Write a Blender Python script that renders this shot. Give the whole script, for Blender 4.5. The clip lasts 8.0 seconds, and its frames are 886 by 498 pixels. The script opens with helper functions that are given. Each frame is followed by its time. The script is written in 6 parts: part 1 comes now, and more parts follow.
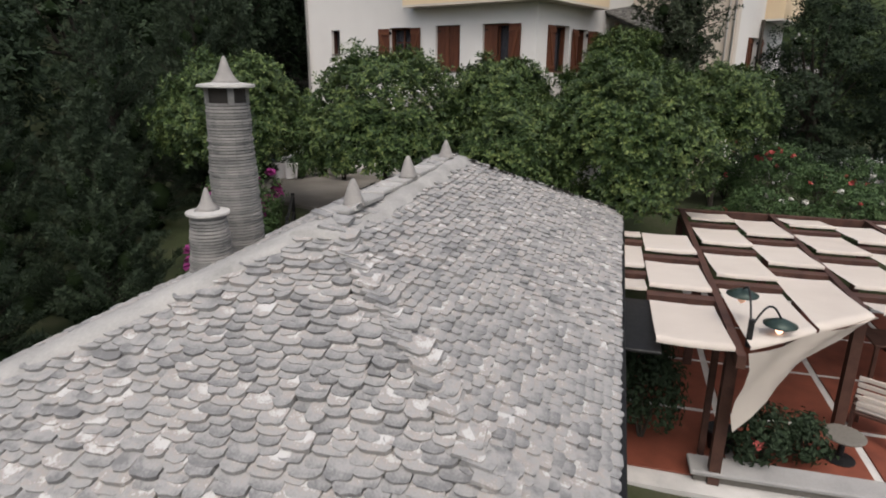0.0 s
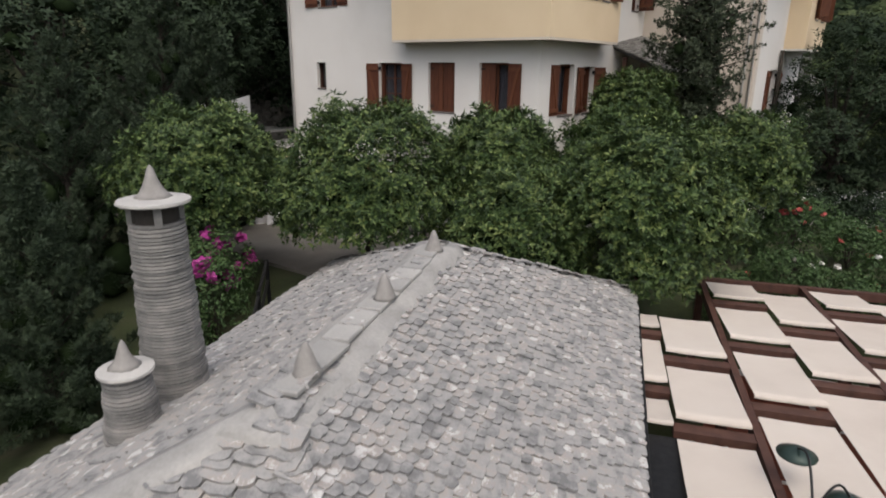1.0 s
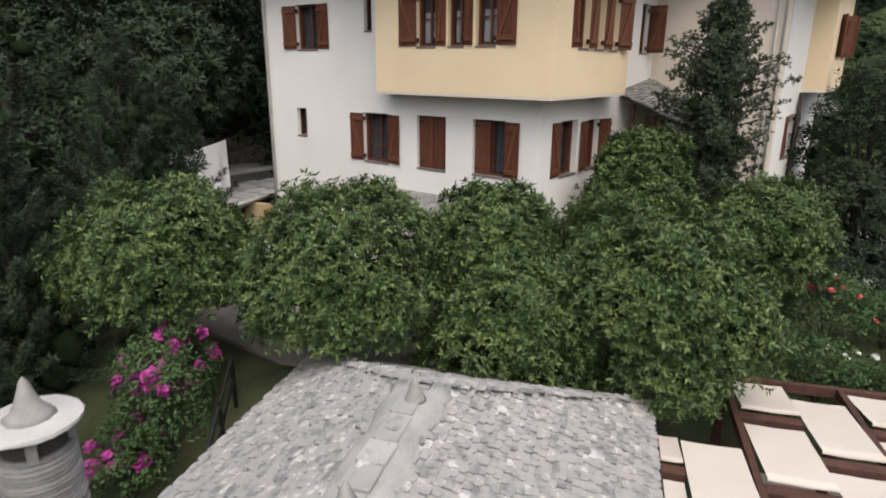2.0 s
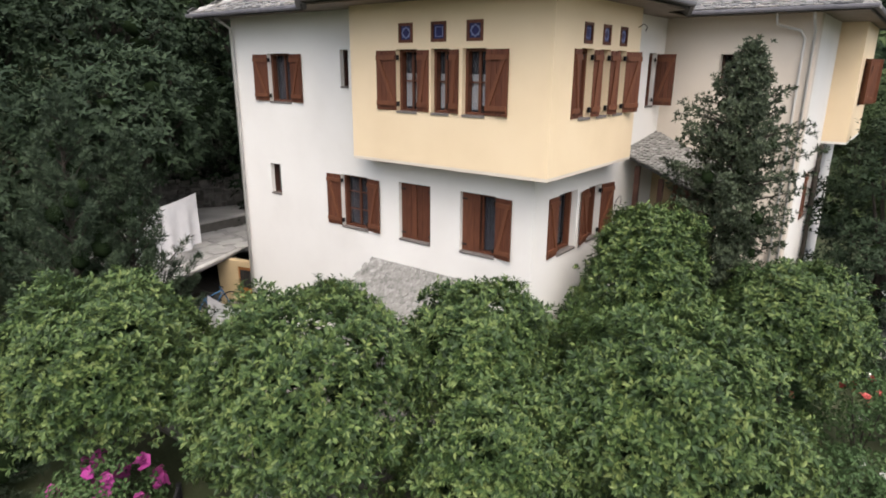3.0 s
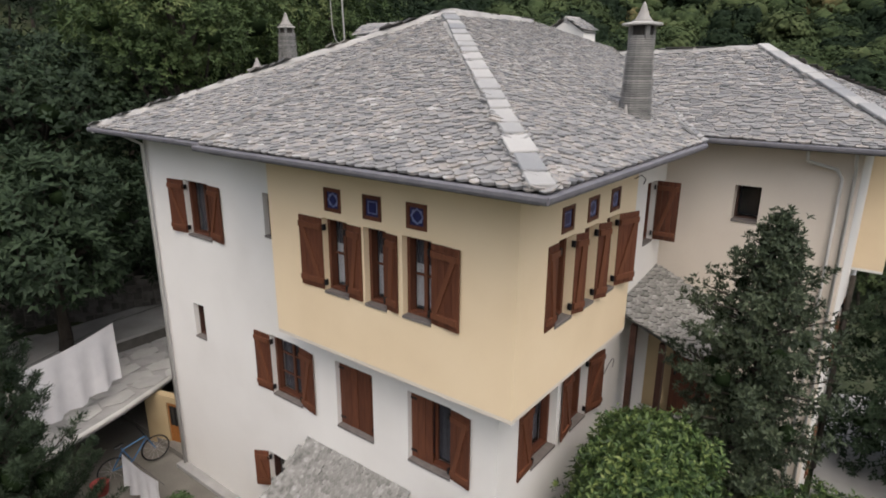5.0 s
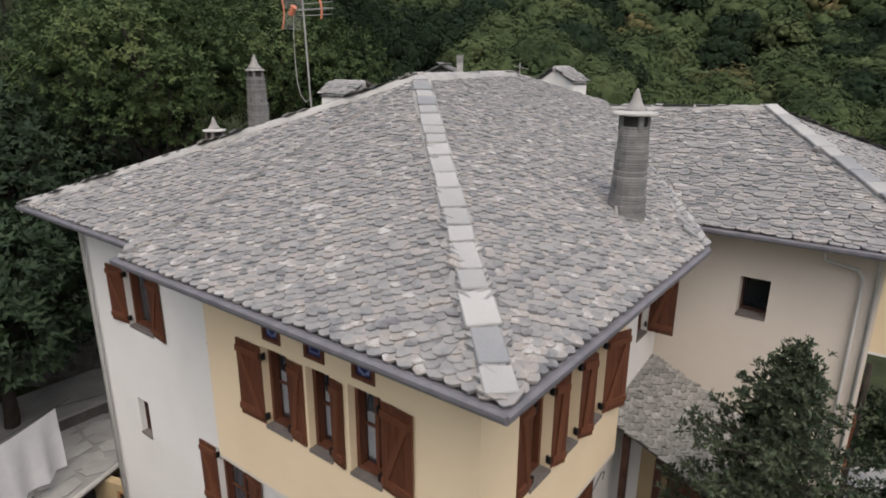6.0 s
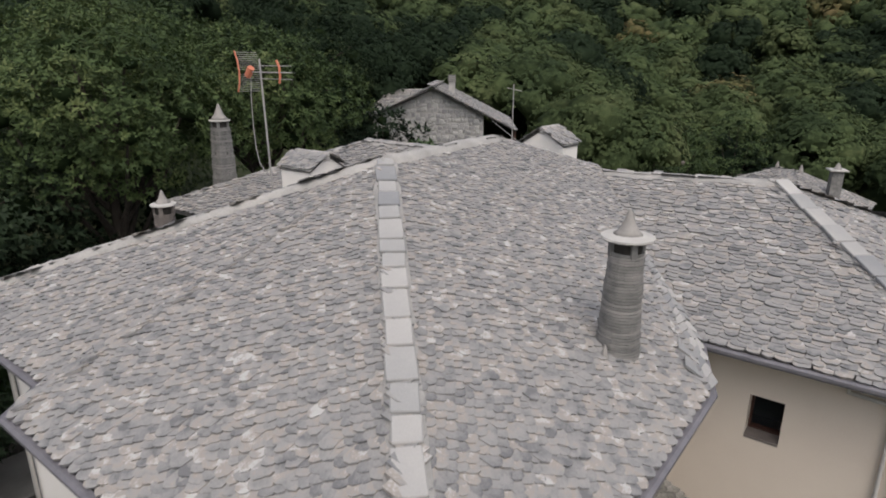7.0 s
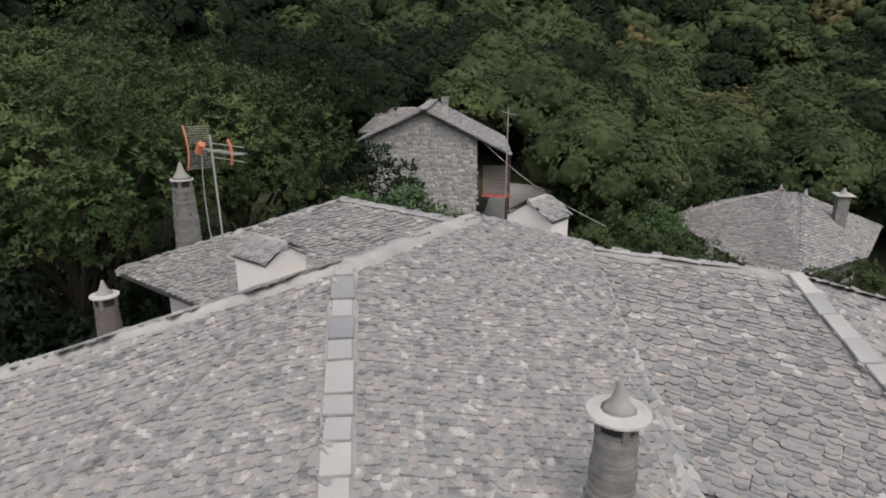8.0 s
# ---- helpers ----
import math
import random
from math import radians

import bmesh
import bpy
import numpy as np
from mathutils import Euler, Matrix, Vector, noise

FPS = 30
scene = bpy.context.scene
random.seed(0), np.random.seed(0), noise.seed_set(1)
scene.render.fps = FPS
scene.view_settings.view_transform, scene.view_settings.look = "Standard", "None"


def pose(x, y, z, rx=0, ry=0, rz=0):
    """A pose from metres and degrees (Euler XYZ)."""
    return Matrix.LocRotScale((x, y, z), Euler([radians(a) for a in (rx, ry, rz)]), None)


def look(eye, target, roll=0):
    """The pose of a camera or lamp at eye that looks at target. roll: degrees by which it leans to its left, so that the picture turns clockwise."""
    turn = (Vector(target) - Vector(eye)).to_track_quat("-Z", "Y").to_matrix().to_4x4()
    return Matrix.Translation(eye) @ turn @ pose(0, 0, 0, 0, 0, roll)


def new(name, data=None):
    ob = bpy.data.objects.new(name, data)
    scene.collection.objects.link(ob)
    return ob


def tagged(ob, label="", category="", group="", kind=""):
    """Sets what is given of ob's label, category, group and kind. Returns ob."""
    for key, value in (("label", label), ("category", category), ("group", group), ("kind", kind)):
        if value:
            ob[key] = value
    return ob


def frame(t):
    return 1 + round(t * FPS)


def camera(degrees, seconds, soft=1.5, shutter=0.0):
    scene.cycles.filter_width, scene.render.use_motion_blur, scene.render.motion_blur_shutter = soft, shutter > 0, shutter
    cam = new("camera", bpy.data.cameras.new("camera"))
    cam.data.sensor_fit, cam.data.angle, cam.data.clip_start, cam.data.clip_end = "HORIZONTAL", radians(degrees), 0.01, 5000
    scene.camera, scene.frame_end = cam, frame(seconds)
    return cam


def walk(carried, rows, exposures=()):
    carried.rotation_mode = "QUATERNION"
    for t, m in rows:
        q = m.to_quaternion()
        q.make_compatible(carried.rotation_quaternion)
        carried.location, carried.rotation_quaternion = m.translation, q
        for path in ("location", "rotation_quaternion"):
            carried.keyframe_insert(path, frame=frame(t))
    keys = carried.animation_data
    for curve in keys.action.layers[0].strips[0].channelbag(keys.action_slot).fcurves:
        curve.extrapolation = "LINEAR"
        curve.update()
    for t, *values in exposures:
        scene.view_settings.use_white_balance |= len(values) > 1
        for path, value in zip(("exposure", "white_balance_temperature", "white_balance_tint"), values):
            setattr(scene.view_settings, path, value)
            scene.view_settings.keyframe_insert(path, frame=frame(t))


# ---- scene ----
cam = camera(72.0, 8.0, soft=1.78, shutter=0.2)
METRES, EYE, TILT, LEAN, TURN = 18.0, 6.0, 0.0, 0.0, 15.6
ROWS = [
    (0.0, 0.0, 0.0, 0.0, 0.16, -16.74, -0.53),
    (0.5, 0.0037, 0.0486, 0.0247, 0.16, -16.69, -0.64),
    (1.0, 0.009, 0.1041, 0.0577, 0.15, -16.74, -0.53),
    (1.5, 0.0125, 0.1571, 0.091, -0.01, -16.71, -0.46),
    (3.0, 0.0358, 0.3191, 0.1961, -0.16, -16.56, -0.35),
    (3.5, 0.0466, 0.3688, 0.2306, -0.19, -16.55, -0.33),
    (4.0, 0.0592, 0.4218, 0.2674, -0.2, -16.49, -0.33),
    (4.5, 0.0712, 0.4691, 0.303, -0.28, -16.66, -0.31),
    (6.0, 0.1147, 0.6167, 0.4109, -0.45, -16.89, -0.28),
    (6.5, 0.1287, 0.6648, 0.4454, -0.48, -16.92, -0.27),
    (7.0, 0.1433, 0.7167, 0.4826, -0.5, -16.95, -0.3),
    (7.5, 0.1565, 0.7629, 0.5165, -0.48, -16.96, -0.28),
    (8.0, 0.1704, 0.8115, 0.5536, -0.47, -16.97, -0.26),
]
walk(cam, [(t, pose(0, 0, EYE, TILT, LEAN, TURN) @ pose(METRES * x, METRES * y, METRES * z, 90 + pitch, roll, yaw)) for t, x, y, z, yaw, pitch, roll in ROWS], exposures=[(0.0, 0.38), (1.0, 0.32), (1.5, 0.40), (3.0, 1.16), (3.5, 1.14), (4.5, 0.76), (6.0, 0.44), (7.0, 0.31), (8.0, 0.30)])
# ---- light ----
world = bpy.data.worlds.new("overcast_sky")
scene.world = world
world.use_nodes = True
wn = world.node_tree
sky = wn.nodes.new("ShaderNodeTexSky")
sky.sky_type, sky.sun_disc = "NISHITA", False
sky.sun_elevation, sky.sun_rotation = radians(59), radians(157)
sky.air_density, sky.dust_density, sky.ozone_density = 1.0, 6.0, 1.0
bg = wn.nodes["Background"]
bg.inputs["Strength"].default_value = 0.15
veil = wn.nodes.new("ShaderNodeHueSaturation")
veil.inputs["Saturation"].default_value = 0.74
wn.links.new(sky.outputs["Color"], veil.inputs["Color"])
wn.links.new(veil.outputs["Color"], bg.inputs["Color"])
sun = new("sun", bpy.data.lights.new("sun", "SUN"))
sun.data.energy, sun.data.angle, sun.data.color = 0.92, radians(80), (0.98, 0.985, 1.02)
sun.matrix_world = look((9, -21, 38), (0, 0, 0))
tagged(sun, kind="structure")


# ---- materials ----
def material(name, ramp, scale=4.0, rough=0.8, bump=0.2, fine=60.0, spread=0.0, vary=0.25, metal=0.0, translucent=0.0, gloss=0.3, stretch=None, depth=0.02):
    """Procedural surface: a colour ramp over noise at two scales; spread shifts it from piece to piece."""
    m = bpy.data.materials.new(name)
    m.use_nodes = True
    t = m.node_tree
    n, k = t.nodes, t.links
    b = n["Principled BSDF"]
    b.inputs["Roughness"].default_value, b.inputs["Metallic"].default_value = rough, metal
    b.inputs["Specular IOR Level"].default_value = gloss
    tc = n.new("ShaderNodeTexCoord")
    vec = tc.outputs["Object"]
    if stretch:
        mp = n.new("ShaderNodeMapping")
        mp.inputs["Scale"].default_value = stretch
        k.new(vec, mp.inputs["Vector"])
        vec = mp.outputs["Vector"]
    big, small = n.new("ShaderNodeTexNoise"), n.new("ShaderNodeTexNoise")
    big.inputs["Scale"].default_value, small.inputs["Scale"].default_value = scale, fine
    big.inputs["Detail"].default_value, small.inputs["Detail"].default_value = 5.0, 4.0
    k.new(vec, big.inputs["Vector"])
    k.new(vec, small.inputs["Vector"])
    mix = n.new("ShaderNodeMath")
    mix.operation = "MULTIPLY_ADD"
    mix.inputs[1].default_value = 0.35
    k.new(small.outputs["Fac"], mix.inputs[0])
    k.new(big.outputs["Fac"], mix.inputs[2])
    level = n.new("ShaderNodeMapRange")
    level.inputs["From Min"].default_value, level.inputs["From Max"].default_value = 0.35, 1.0
    level.inputs["To Min"].default_value, level.inputs["To Max"].default_value = 0.5 - vary * 2, 0.5 + vary * 2
    k.new(mix.outputs[0], level.inputs["Value"])
    fac = level.outputs["Result"]
    if spread:
        info, geo = n.new("ShaderNodeObjectInfo"), n.new("ShaderNodeNewGeometry")
        add, fr, sc = n.new("ShaderNodeMath"), n.new("ShaderNodeMath"), n.new("ShaderNodeMath")
        add.operation, fr.operation, sc.operation = "ADD", "FRACT", "MULTIPLY_ADD"
        k.new(info.outputs["Random"], add.inputs[0])
        k.new(geo.outputs["Random Per Island"], add.inputs[1])
        k.new(add.outputs[0], fr.inputs[0])
        sc.inputs[1].default_value = spread
        k.new(fr.outputs[0], sc.inputs[0])
        shift = n.new("ShaderNodeMath")
        shift.operation = "SUBTRACT"
        shift.inputs[1].default_value = spread / 2
        k.new(fac, sc.inputs[2])
        k.new(sc.outputs[0], shift.inputs[0])
        fac = shift.outputs[0]
    cr = n.new("ShaderNodeValToRGB")
    cr.color_ramp.elements[0].color = (*ramp[0], 1)
    cr.color_ramp.elements[1].color = (*ramp[-1], 1)
    for i, c in enumerate(ramp[1:-1]):
        cr.color_ramp.elements.new((i + 1) / (len(ramp) - 1)).color = (*c, 1)
    k.new(fac, cr.inputs["Fac"])
    k.new(cr.outputs["Color"], b.inputs["Base Color"])
    if bump:
        bp = n.new("ShaderNodeBump")
        bp.inputs["Strength"].default_value, bp.inputs["Distance"].default_value = bump, depth
        k.new(mix.outputs[0], bp.inputs["Height"])
        k.new(bp.outputs["Normal"], b.inputs["Normal"])
    if translucent:
        tr, ms = n.new("ShaderNodeBsdfTranslucent"), n.new("ShaderNodeMixShader")
        ms.inputs["Fac"].default_value = translucent
        k.new(cr.outputs["Color"], tr.inputs["Color"])
        k.new(b.outputs["BSDF"], ms.inputs[1])
        k.new(tr.outputs["BSDF"], ms.inputs[2])
        k.new(ms.outputs["Shader"], n["Material Output"].inputs["Surface"])
    return m


def glass(name):
    m = bpy.data.materials.new(name)
    m.use_nodes = True
    b = m.node_tree.nodes["Principled BSDF"]
    b.inputs["Base Color"].default_value = (0.02, 0.025, 0.03, 1)
    b.inputs["Roughness"].default_value, b.inputs["Specular IOR Level"].default_value = 0.06, 0.6
    b.inputs["Alpha"].default_value = 0.22
    return m


def glow(name, colour, strength):
    m = bpy.data.materials.new(name)
    m.use_nodes = True
    b = m.node_tree.nodes["Principled BSDF"]
    b.inputs["Base Color"].default_value = (*colour, 1)
    b.inputs["Emission Color"].default_value, b.inputs["Emission Strength"].default_value = (*colour, 1), strength
    return m


SLATE = material("slate", [(0.150, 0.148, 0.147), (0.205, 0.202, 0.198), (0.250, 0.245, 0.237), (0.285, 0.277, 0.265), (0.285, 0.255, 0.233), (0.45, 0.44, 0.425)], 7.0, 0.8, 0.6, 55, spread=0.66, vary=0.34)
SLATE_DARK = material("weathered_slate", [(0.125, 0.124, 0.127), (0.180, 0.178, 0.178), (0.215, 0.210, 0.205), (0.240, 0.233, 0.225), (0.258, 0.230, 0.204), (0.37, 0.362, 0.35)], 6.0, 0.78, 0.4, 50, spread=0.72, vary=0.28)
GUTTER = material("lead_strip", [(0.10, 0.097, 0.108), (0.165, 0.158, 0.17)], 5, 0.6, 0.15, 40, metal=0.1)
LICHEN = material("lichened_slate", [(0.107, 0.103, 0.095), (0.176, 0.170, 0.156), (0.244, 0.237, 0.220), (0.352, 0.342, 0.323)], 7, 0.9, 0.6, 40, spread=0.45, vary=0.30)
BED = material("roof_bed", [(0.05, 0.048, 0.045), (0.11, 0.105, 0.10)], 3, 0.95, 0.3)
MORTAR = material("mortar", [(0.194, 0.190, 0.178), (0.291, 0.282, 0.268), (0.389, 0.372, 0.347)], 2.2, 0.9, 0.4, 30)
FLAG = material("hip_flagstone", [(0.187, 0.190, 0.196), (0.246, 0.245, 0.241), (0.315, 0.306, 0.293), (0.37, 0.36, 0.342)], 2, 0.8, 0.3, 40, spread=0.9, vary=0.12)
COURSE = material("stacked_stone", [(0.11, 0.108, 0.105), (0.19, 0.185, 0.175), (0.28, 0.265, 0.25)], 5, 0.85, 0.4, 50, spread=0.5)
RIDGE = material("ridge_slab", [(0.221, 0.217, 0.209), (0.295, 0.287, 0.271), (0.377, 0.365, 0.344)], 2.5, 0.85, 0.4, 35, spread=0.5, vary=0.18)
CAPSTONE = material("cap_slab", [(0.306, 0.297, 0.281), (0.442, 0.425, 0.399)], 4, 0.8, 0.25, 40)
CONE = material("cone_stone", [(0.178, 0.167, 0.157), (0.289, 0.274, 0.257)], 5, 0.85, 0.4, 30)
PLASTER = material("white_plaster", [(0.575, 0.545, 0.505), (0.662, 0.636, 0.598), (0.71, 0.688, 0.652)], 0.7, 0.9, 0.06, 90, vary=0.16)
PIPE = material("grey_white_pipe", [(0.40, 0.385, 0.36), (0.50, 0.485, 0.46)], 3, 0.6, 0.05, 60)
CREAM = material("cream_plaster", [(0.475, 0.41, 0.34), (0.56, 0.495, 0.42), (0.605, 0.545, 0.47)], 0.7, 0.9, 0.06, 90, vary=0.18)
YELLOW = material("yellow_plaster", [(0.585, 0.455, 0.295), (0.67, 0.535, 0.358), (0.72, 0.59, 0.41)], 0.7, 0.9, 0.06, 90, vary=0.16)
WOOD = material("brown_stained_wood", [(0.045, 0.016, 0.009), (0.095, 0.034, 0.018), (0.15, 0.055, 0.028)], 5, 0.55, 0.15, 60, spread=0.3, vary=0.16, stretch=(6, 6, 0.6))
DARKWOOD = material("dark_beam_wood", [(0.028, 0.013, 0.010), (0.06, 0.028, 0.02), (0.085, 0.042, 0.03)], 5, 0.6, 0.2, 50, spread=0.2)
EAVEWOOD = material("eave_board", [(0.15, 0.12, 0.095), (0.24, 0.195, 0.155)], 6, 0.7, 0.2, 50)
GLASS = glass("window_glass")
# near-black colour that stands in for the darkness of unlit interiors
INSIDE_SHADE = material("inside_shade", [(0.02, 0.018, 0.016), (0.04, 0.035, 0.03)], 2, 0.9, 0)
CURTAIN = material("white_curtain", [(0.55, 0.56, 0.58), (0.72, 0.72, 0.74)], 9, 0.9, 0.1, 40)
SILL = material("stone_sill", [(0.105, 0.09, 0.083), (0.165, 0.145, 0.132)], 7, 0.85, 0.2, 50)
BLUE = material("blue_glass_tile", [(0.012, 0.012, 0.04), (0.03, 0.034, 0.12)], 14, 0.3, 0.05, 60)
WHITE = material("pale_blue_ornament", [(0.10, 0.12, 0.24), (0.22, 0.25, 0.38)], 12, 0.5, 0.05, 60)
IRON = material("black_iron", [(0.012, 0.012, 0.013), (0.03, 0.03, 0.03)], 14, 0.5, 0.1, 80, metal=0.5)
CANVAS = material("cream_canvas", [(0.474, 0.414, 0.361), (0.560, 0.500, 0.439), (0.603, 0.551, 0.490)], 1.6, 0.85, 0.12, 200, spread=0.25, vary=0.12, translucent=0.15)
TERRACOTTA = material("terracotta_tile", [(0.10, 0.028, 0.018), (0.155, 0.046, 0.027), (0.20, 0.06, 0.035)], 3, 0.6, 0.15, 60, spread=0.4)
PALE = material("pale_stone", [(0.36, 0.35, 0.33), (0.55, 0.53, 0.50)], 3, 0.85, 0.25, 50, spread=0.3)
YARD = material("worn_yard_concrete", [(0.086, 0.079, 0.068), (0.137, 0.126, 0.109), (0.202, 0.187, 0.166)], 0.8, 0.9, 0.35, 25)
CONCRETE = material("grey_concrete", [(0.20, 0.195, 0.19), (0.34, 0.33, 0.315)], 1.5, 0.9, 0.3, 40)
SLABSTONE = material("roof_slab_stone", [(0.26, 0.255, 0.245), (0.34, 0.33, 0.315), (0.42, 0.41, 0.39)], 3, 0.85, 0.3, 40, spread=0.5, vary=0.15)
EARTH = material("earth_and_grass", [(0.016, 0.020, 0.010), (0.035, 0.045, 0.018), (0.06, 0.055, 0.035)], 1.2, 0.95, 0.5, 14)
STONEWALL = material("rubble_stone", [(0.17, 0.165, 0.16), (0.29, 0.28, 0.27), (0.42, 0.41, 0.39)], 3, 0.9, 0.4, 30, spread=0.8, vary=0.1)
DARKSTONE = material("dark_grey_stone", [(0.045, 0.043, 0.038), (0.085, 0.08, 0.072), (0.15, 0.143, 0.13)], 3, 0.92, 0.5, 30, spread=0.7, vary=0.15)
BRACE = material("lighter_brown_wood", [(0.075, 0.027, 0.014), (0.12, 0.045, 0.023), (0.16, 0.062, 0.032)], 5, 0.55, 0.15, 60, vary=0.16, stretch=(6, 6, 0.6))
BARK = material("bark", [(0.020, 0.016, 0.012), (0.055, 0.046, 0.037)], 5, 0.95, 0.6, 40, stretch=(3, 3, 0.6))
LEAF_ROUND = material("glossy_leaf", [(0.012, 0.025, 0.008), (0.030, 0.056, 0.017), (0.071, 0.110, 0.032), (0.151, 0.186, 0.058)], 2.2, 0.5, 0, spread=0.75, vary=0.16, translucent=0.14, gloss=0.25)
LEAF_DARK = material("dark_leaf", [(0.011, 0.019, 0.010), (0.020, 0.034, 0.016), (0.037, 0.057, 0.027)], 0.8, 0.7, 0, spread=0.4, vary=0.25, translucent=0.15, gloss=0.2)
LEAF_SPIRE = material("grey_green_leaf", [(0.015, 0.023, 0.012), (0.036, 0.050, 0.026), (0.075, 0.090, 0.050)], 1.5, 0.6, 0, spread=0.6, vary=0.2, translucent=0.1, gloss=0.3)
LEAF_FIR = material("dark_green_needle", [(0.011, 0.021, 0.011), (0.023, 0.038, 0.018), (0.045, 0.064, 0.031)], 1.0, 0.7, 0, spread=0.4, vary=0.22, translucent=0.1)
LEAF_HILL = material("chestnut_leaf", [(0.021, 0.032, 0.015), (0.039, 0.056, 0.025), (0.063, 0.085, 0.036), (0.094, 0.112, 0.051)], 0.16, 0.85, 0.9, 2.2, spread=0.14, vary=0.36, translucent=0.12, gloss=0.05, depth=0.5)
LEAF_PALE = material("pale_green_leaf", [(0.029, 0.044, 0.019), (0.055, 0.074, 0.032), (0.093, 0.111, 0.050)], 0.2, 0.85, 0.9, 2.2, spread=0.16, vary=0.3, translucent=0.15, gloss=0.05, depth=0.5)
# deep green, dark enough to carry woodland shade in the leaf colour
LEAF_SHADE = material("deep_green_shade_leaf", [(0.009, 0.015, 0.009), (0.015, 0.024, 0.013), (0.025, 0.039, 0.020)], 0.2, 0.85, 0.9, 2.2, spread=0.14, vary=0.3, translucent=0.1, gloss=0.05, depth=0.5)
LEAF_BLOOM = material("brownish_catkin_leaf", [(0.042, 0.055, 0.022), (0.085, 0.082, 0.036), (0.16, 0.125, 0.06)], 0.5, 0.85, 0.9, 2.2, spread=0.35, vary=0.3, translucent=0.12, gloss=0.05, depth=0.5)
# curtain grey that also carries the pale reflection of the panes
NET = material("grey_net_curtain", [(0.085, 0.082, 0.095), (0.15, 0.145, 0.165)], 9, 0.9, 0.1, 40)
# dark colour puts the shade deep inside tree crowns into the material
CORE_SHADE = material("inner_foliage", [(0.009, 0.015, 0.007), (0.020, 0.031, 0.013)], 2.5, 0.95, 1.0, 9, gloss=0.0)
GABLE = material("pale_rubble_stone", [(0.179, 0.179, 0.184), (0.277, 0.273, 0.268), (0.391, 0.383, 0.366)], 3, 0.9, 0.4, 30, spread=0.8, vary=0.1)
LEAF_WOOD = material("woodland_leaf", [(0.014, 0.027, 0.010), (0.032, 0.052, 0.017), (0.057, 0.085, 0.028), (0.104, 0.126, 0.046)], 0.3, 0.7, 0, 1.2, spread=0.3, vary=0.36, translucent=0.2, gloss=0.2)
LEAF_GARDEN = material("garden_leaf", [(0.020, 0.040, 0.012), (0.045, 0.085, 0.026), (0.085, 0.125, 0.045)], 1.0, 0.6, 0, spread=0.6, vary=0.2, translucent=0.2)
PINK = material("pink_petal", [(0.263, 0.026, 0.166), (0.403, 0.070, 0.271)], 4, 0.6, 0, spread=0.5, translucent=0.2)
RED = material("red_petal", [(0.36, 0.05, 0.05), (0.56, 0.15, 0.13)], 4, 0.6, 0, spread=0.5, translucent=0.2)
PETAL = material("white_petal", [(0.52, 0.50, 0.46), (0.70, 0.68, 0.64)], 4, 0.6, 0, spread=0.4, translucent=0.2)


# ---- mesh helpers ----
def part(name, bm, mat, parent=None, label="", kind="", smooth=False):
    """Links a bmesh as one mesh object, under a thing or a part."""
    bmesh.ops.recalc_face_normals(bm, faces=bm.faces)
    me = bpy.data.meshes.new(name)
    bm.to_mesh(me)
    bm.free()
    me.materials.append(mat)
    if smooth:
        for p in me.polygons:
            p.use_smooth = True
    ob = new(name, me)
    ob.parent = parent
    return tagged(ob, label=label, kind=kind)


def arrays(name, verts, faces, mat, parent=None, label="", kind=""):
    me = bpy.data.meshes.new(name)
    me.from_pydata(verts, [], faces)
    me.materials.append(mat)
    ob = new(name, me)
    ob.parent = parent
    return tagged(ob, label=label, kind=kind)


def thing(name, m, label, category, group="", kind=""):
    ob = new(name)
    ob.matrix_world = m
    ob.empty_display_size = 0.2
    return tagged(ob, label, category, group, kind)


def box(bm, x0, x1, y0, y1, z0, z1, m=None, bevel=0.0):
    vs = [bm.verts.new((x, y, z)) for x in (x0, x1) for y in (y0, y1) for z in (z0, z1)]
    fs = [bm.faces.new([vs[i] for i in q]) for q in ((0, 1, 3, 2), (4, 6, 7, 5), (0, 4, 5, 1), (2, 3, 7, 6), (0, 2, 6, 4), (1, 5, 7, 3))]
    if m is not None:
        for v in vs:
            v.co = m @ v.co
    if bevel:
        es = list({e for f in fs for e in f.edges})
        bmesh.ops.bevel(bm, geom=es, offset=bevel, segments=1, affect="EDGES", clamp_overlap=True)
    return vs


def made_box(*a, **k):
    bm = bmesh.new()
    box(bm, *a, **k)
    return bm


def tube(bm, pts, r, sides=6):
    """One bent round tube through the points."""
    pts = [Vector(p) for p in pts]
    rings = []
    for i, p in enumerate(pts):
        d = pts[min(i + 1, len(pts) - 1)] - pts[max(i - 1, 0)]
        q = d.to_track_quat("Z", "Y").to_matrix()
        rings.append([bm.verts.new(p + q @ Vector((r * math.cos(2 * math.pi * k / sides), r * math.sin(2 * math.pi * k / sides), 0))) for k in range(sides)])
    for u, v in zip(rings, rings[1:]):
        s = min(range(sides), key=lambda n: sum((u[k].co - v[(k + n) % sides].co).length for k in range(sides)))
        for k in range(sides):
            bm.faces.new((u[k], u[(k + 1) % sides], v[(k + 1 + s) % sides], v[(k + s) % sides]))
    bm.faces.new(rings[0][::-1])
    bm.faces.new(rings[-1])


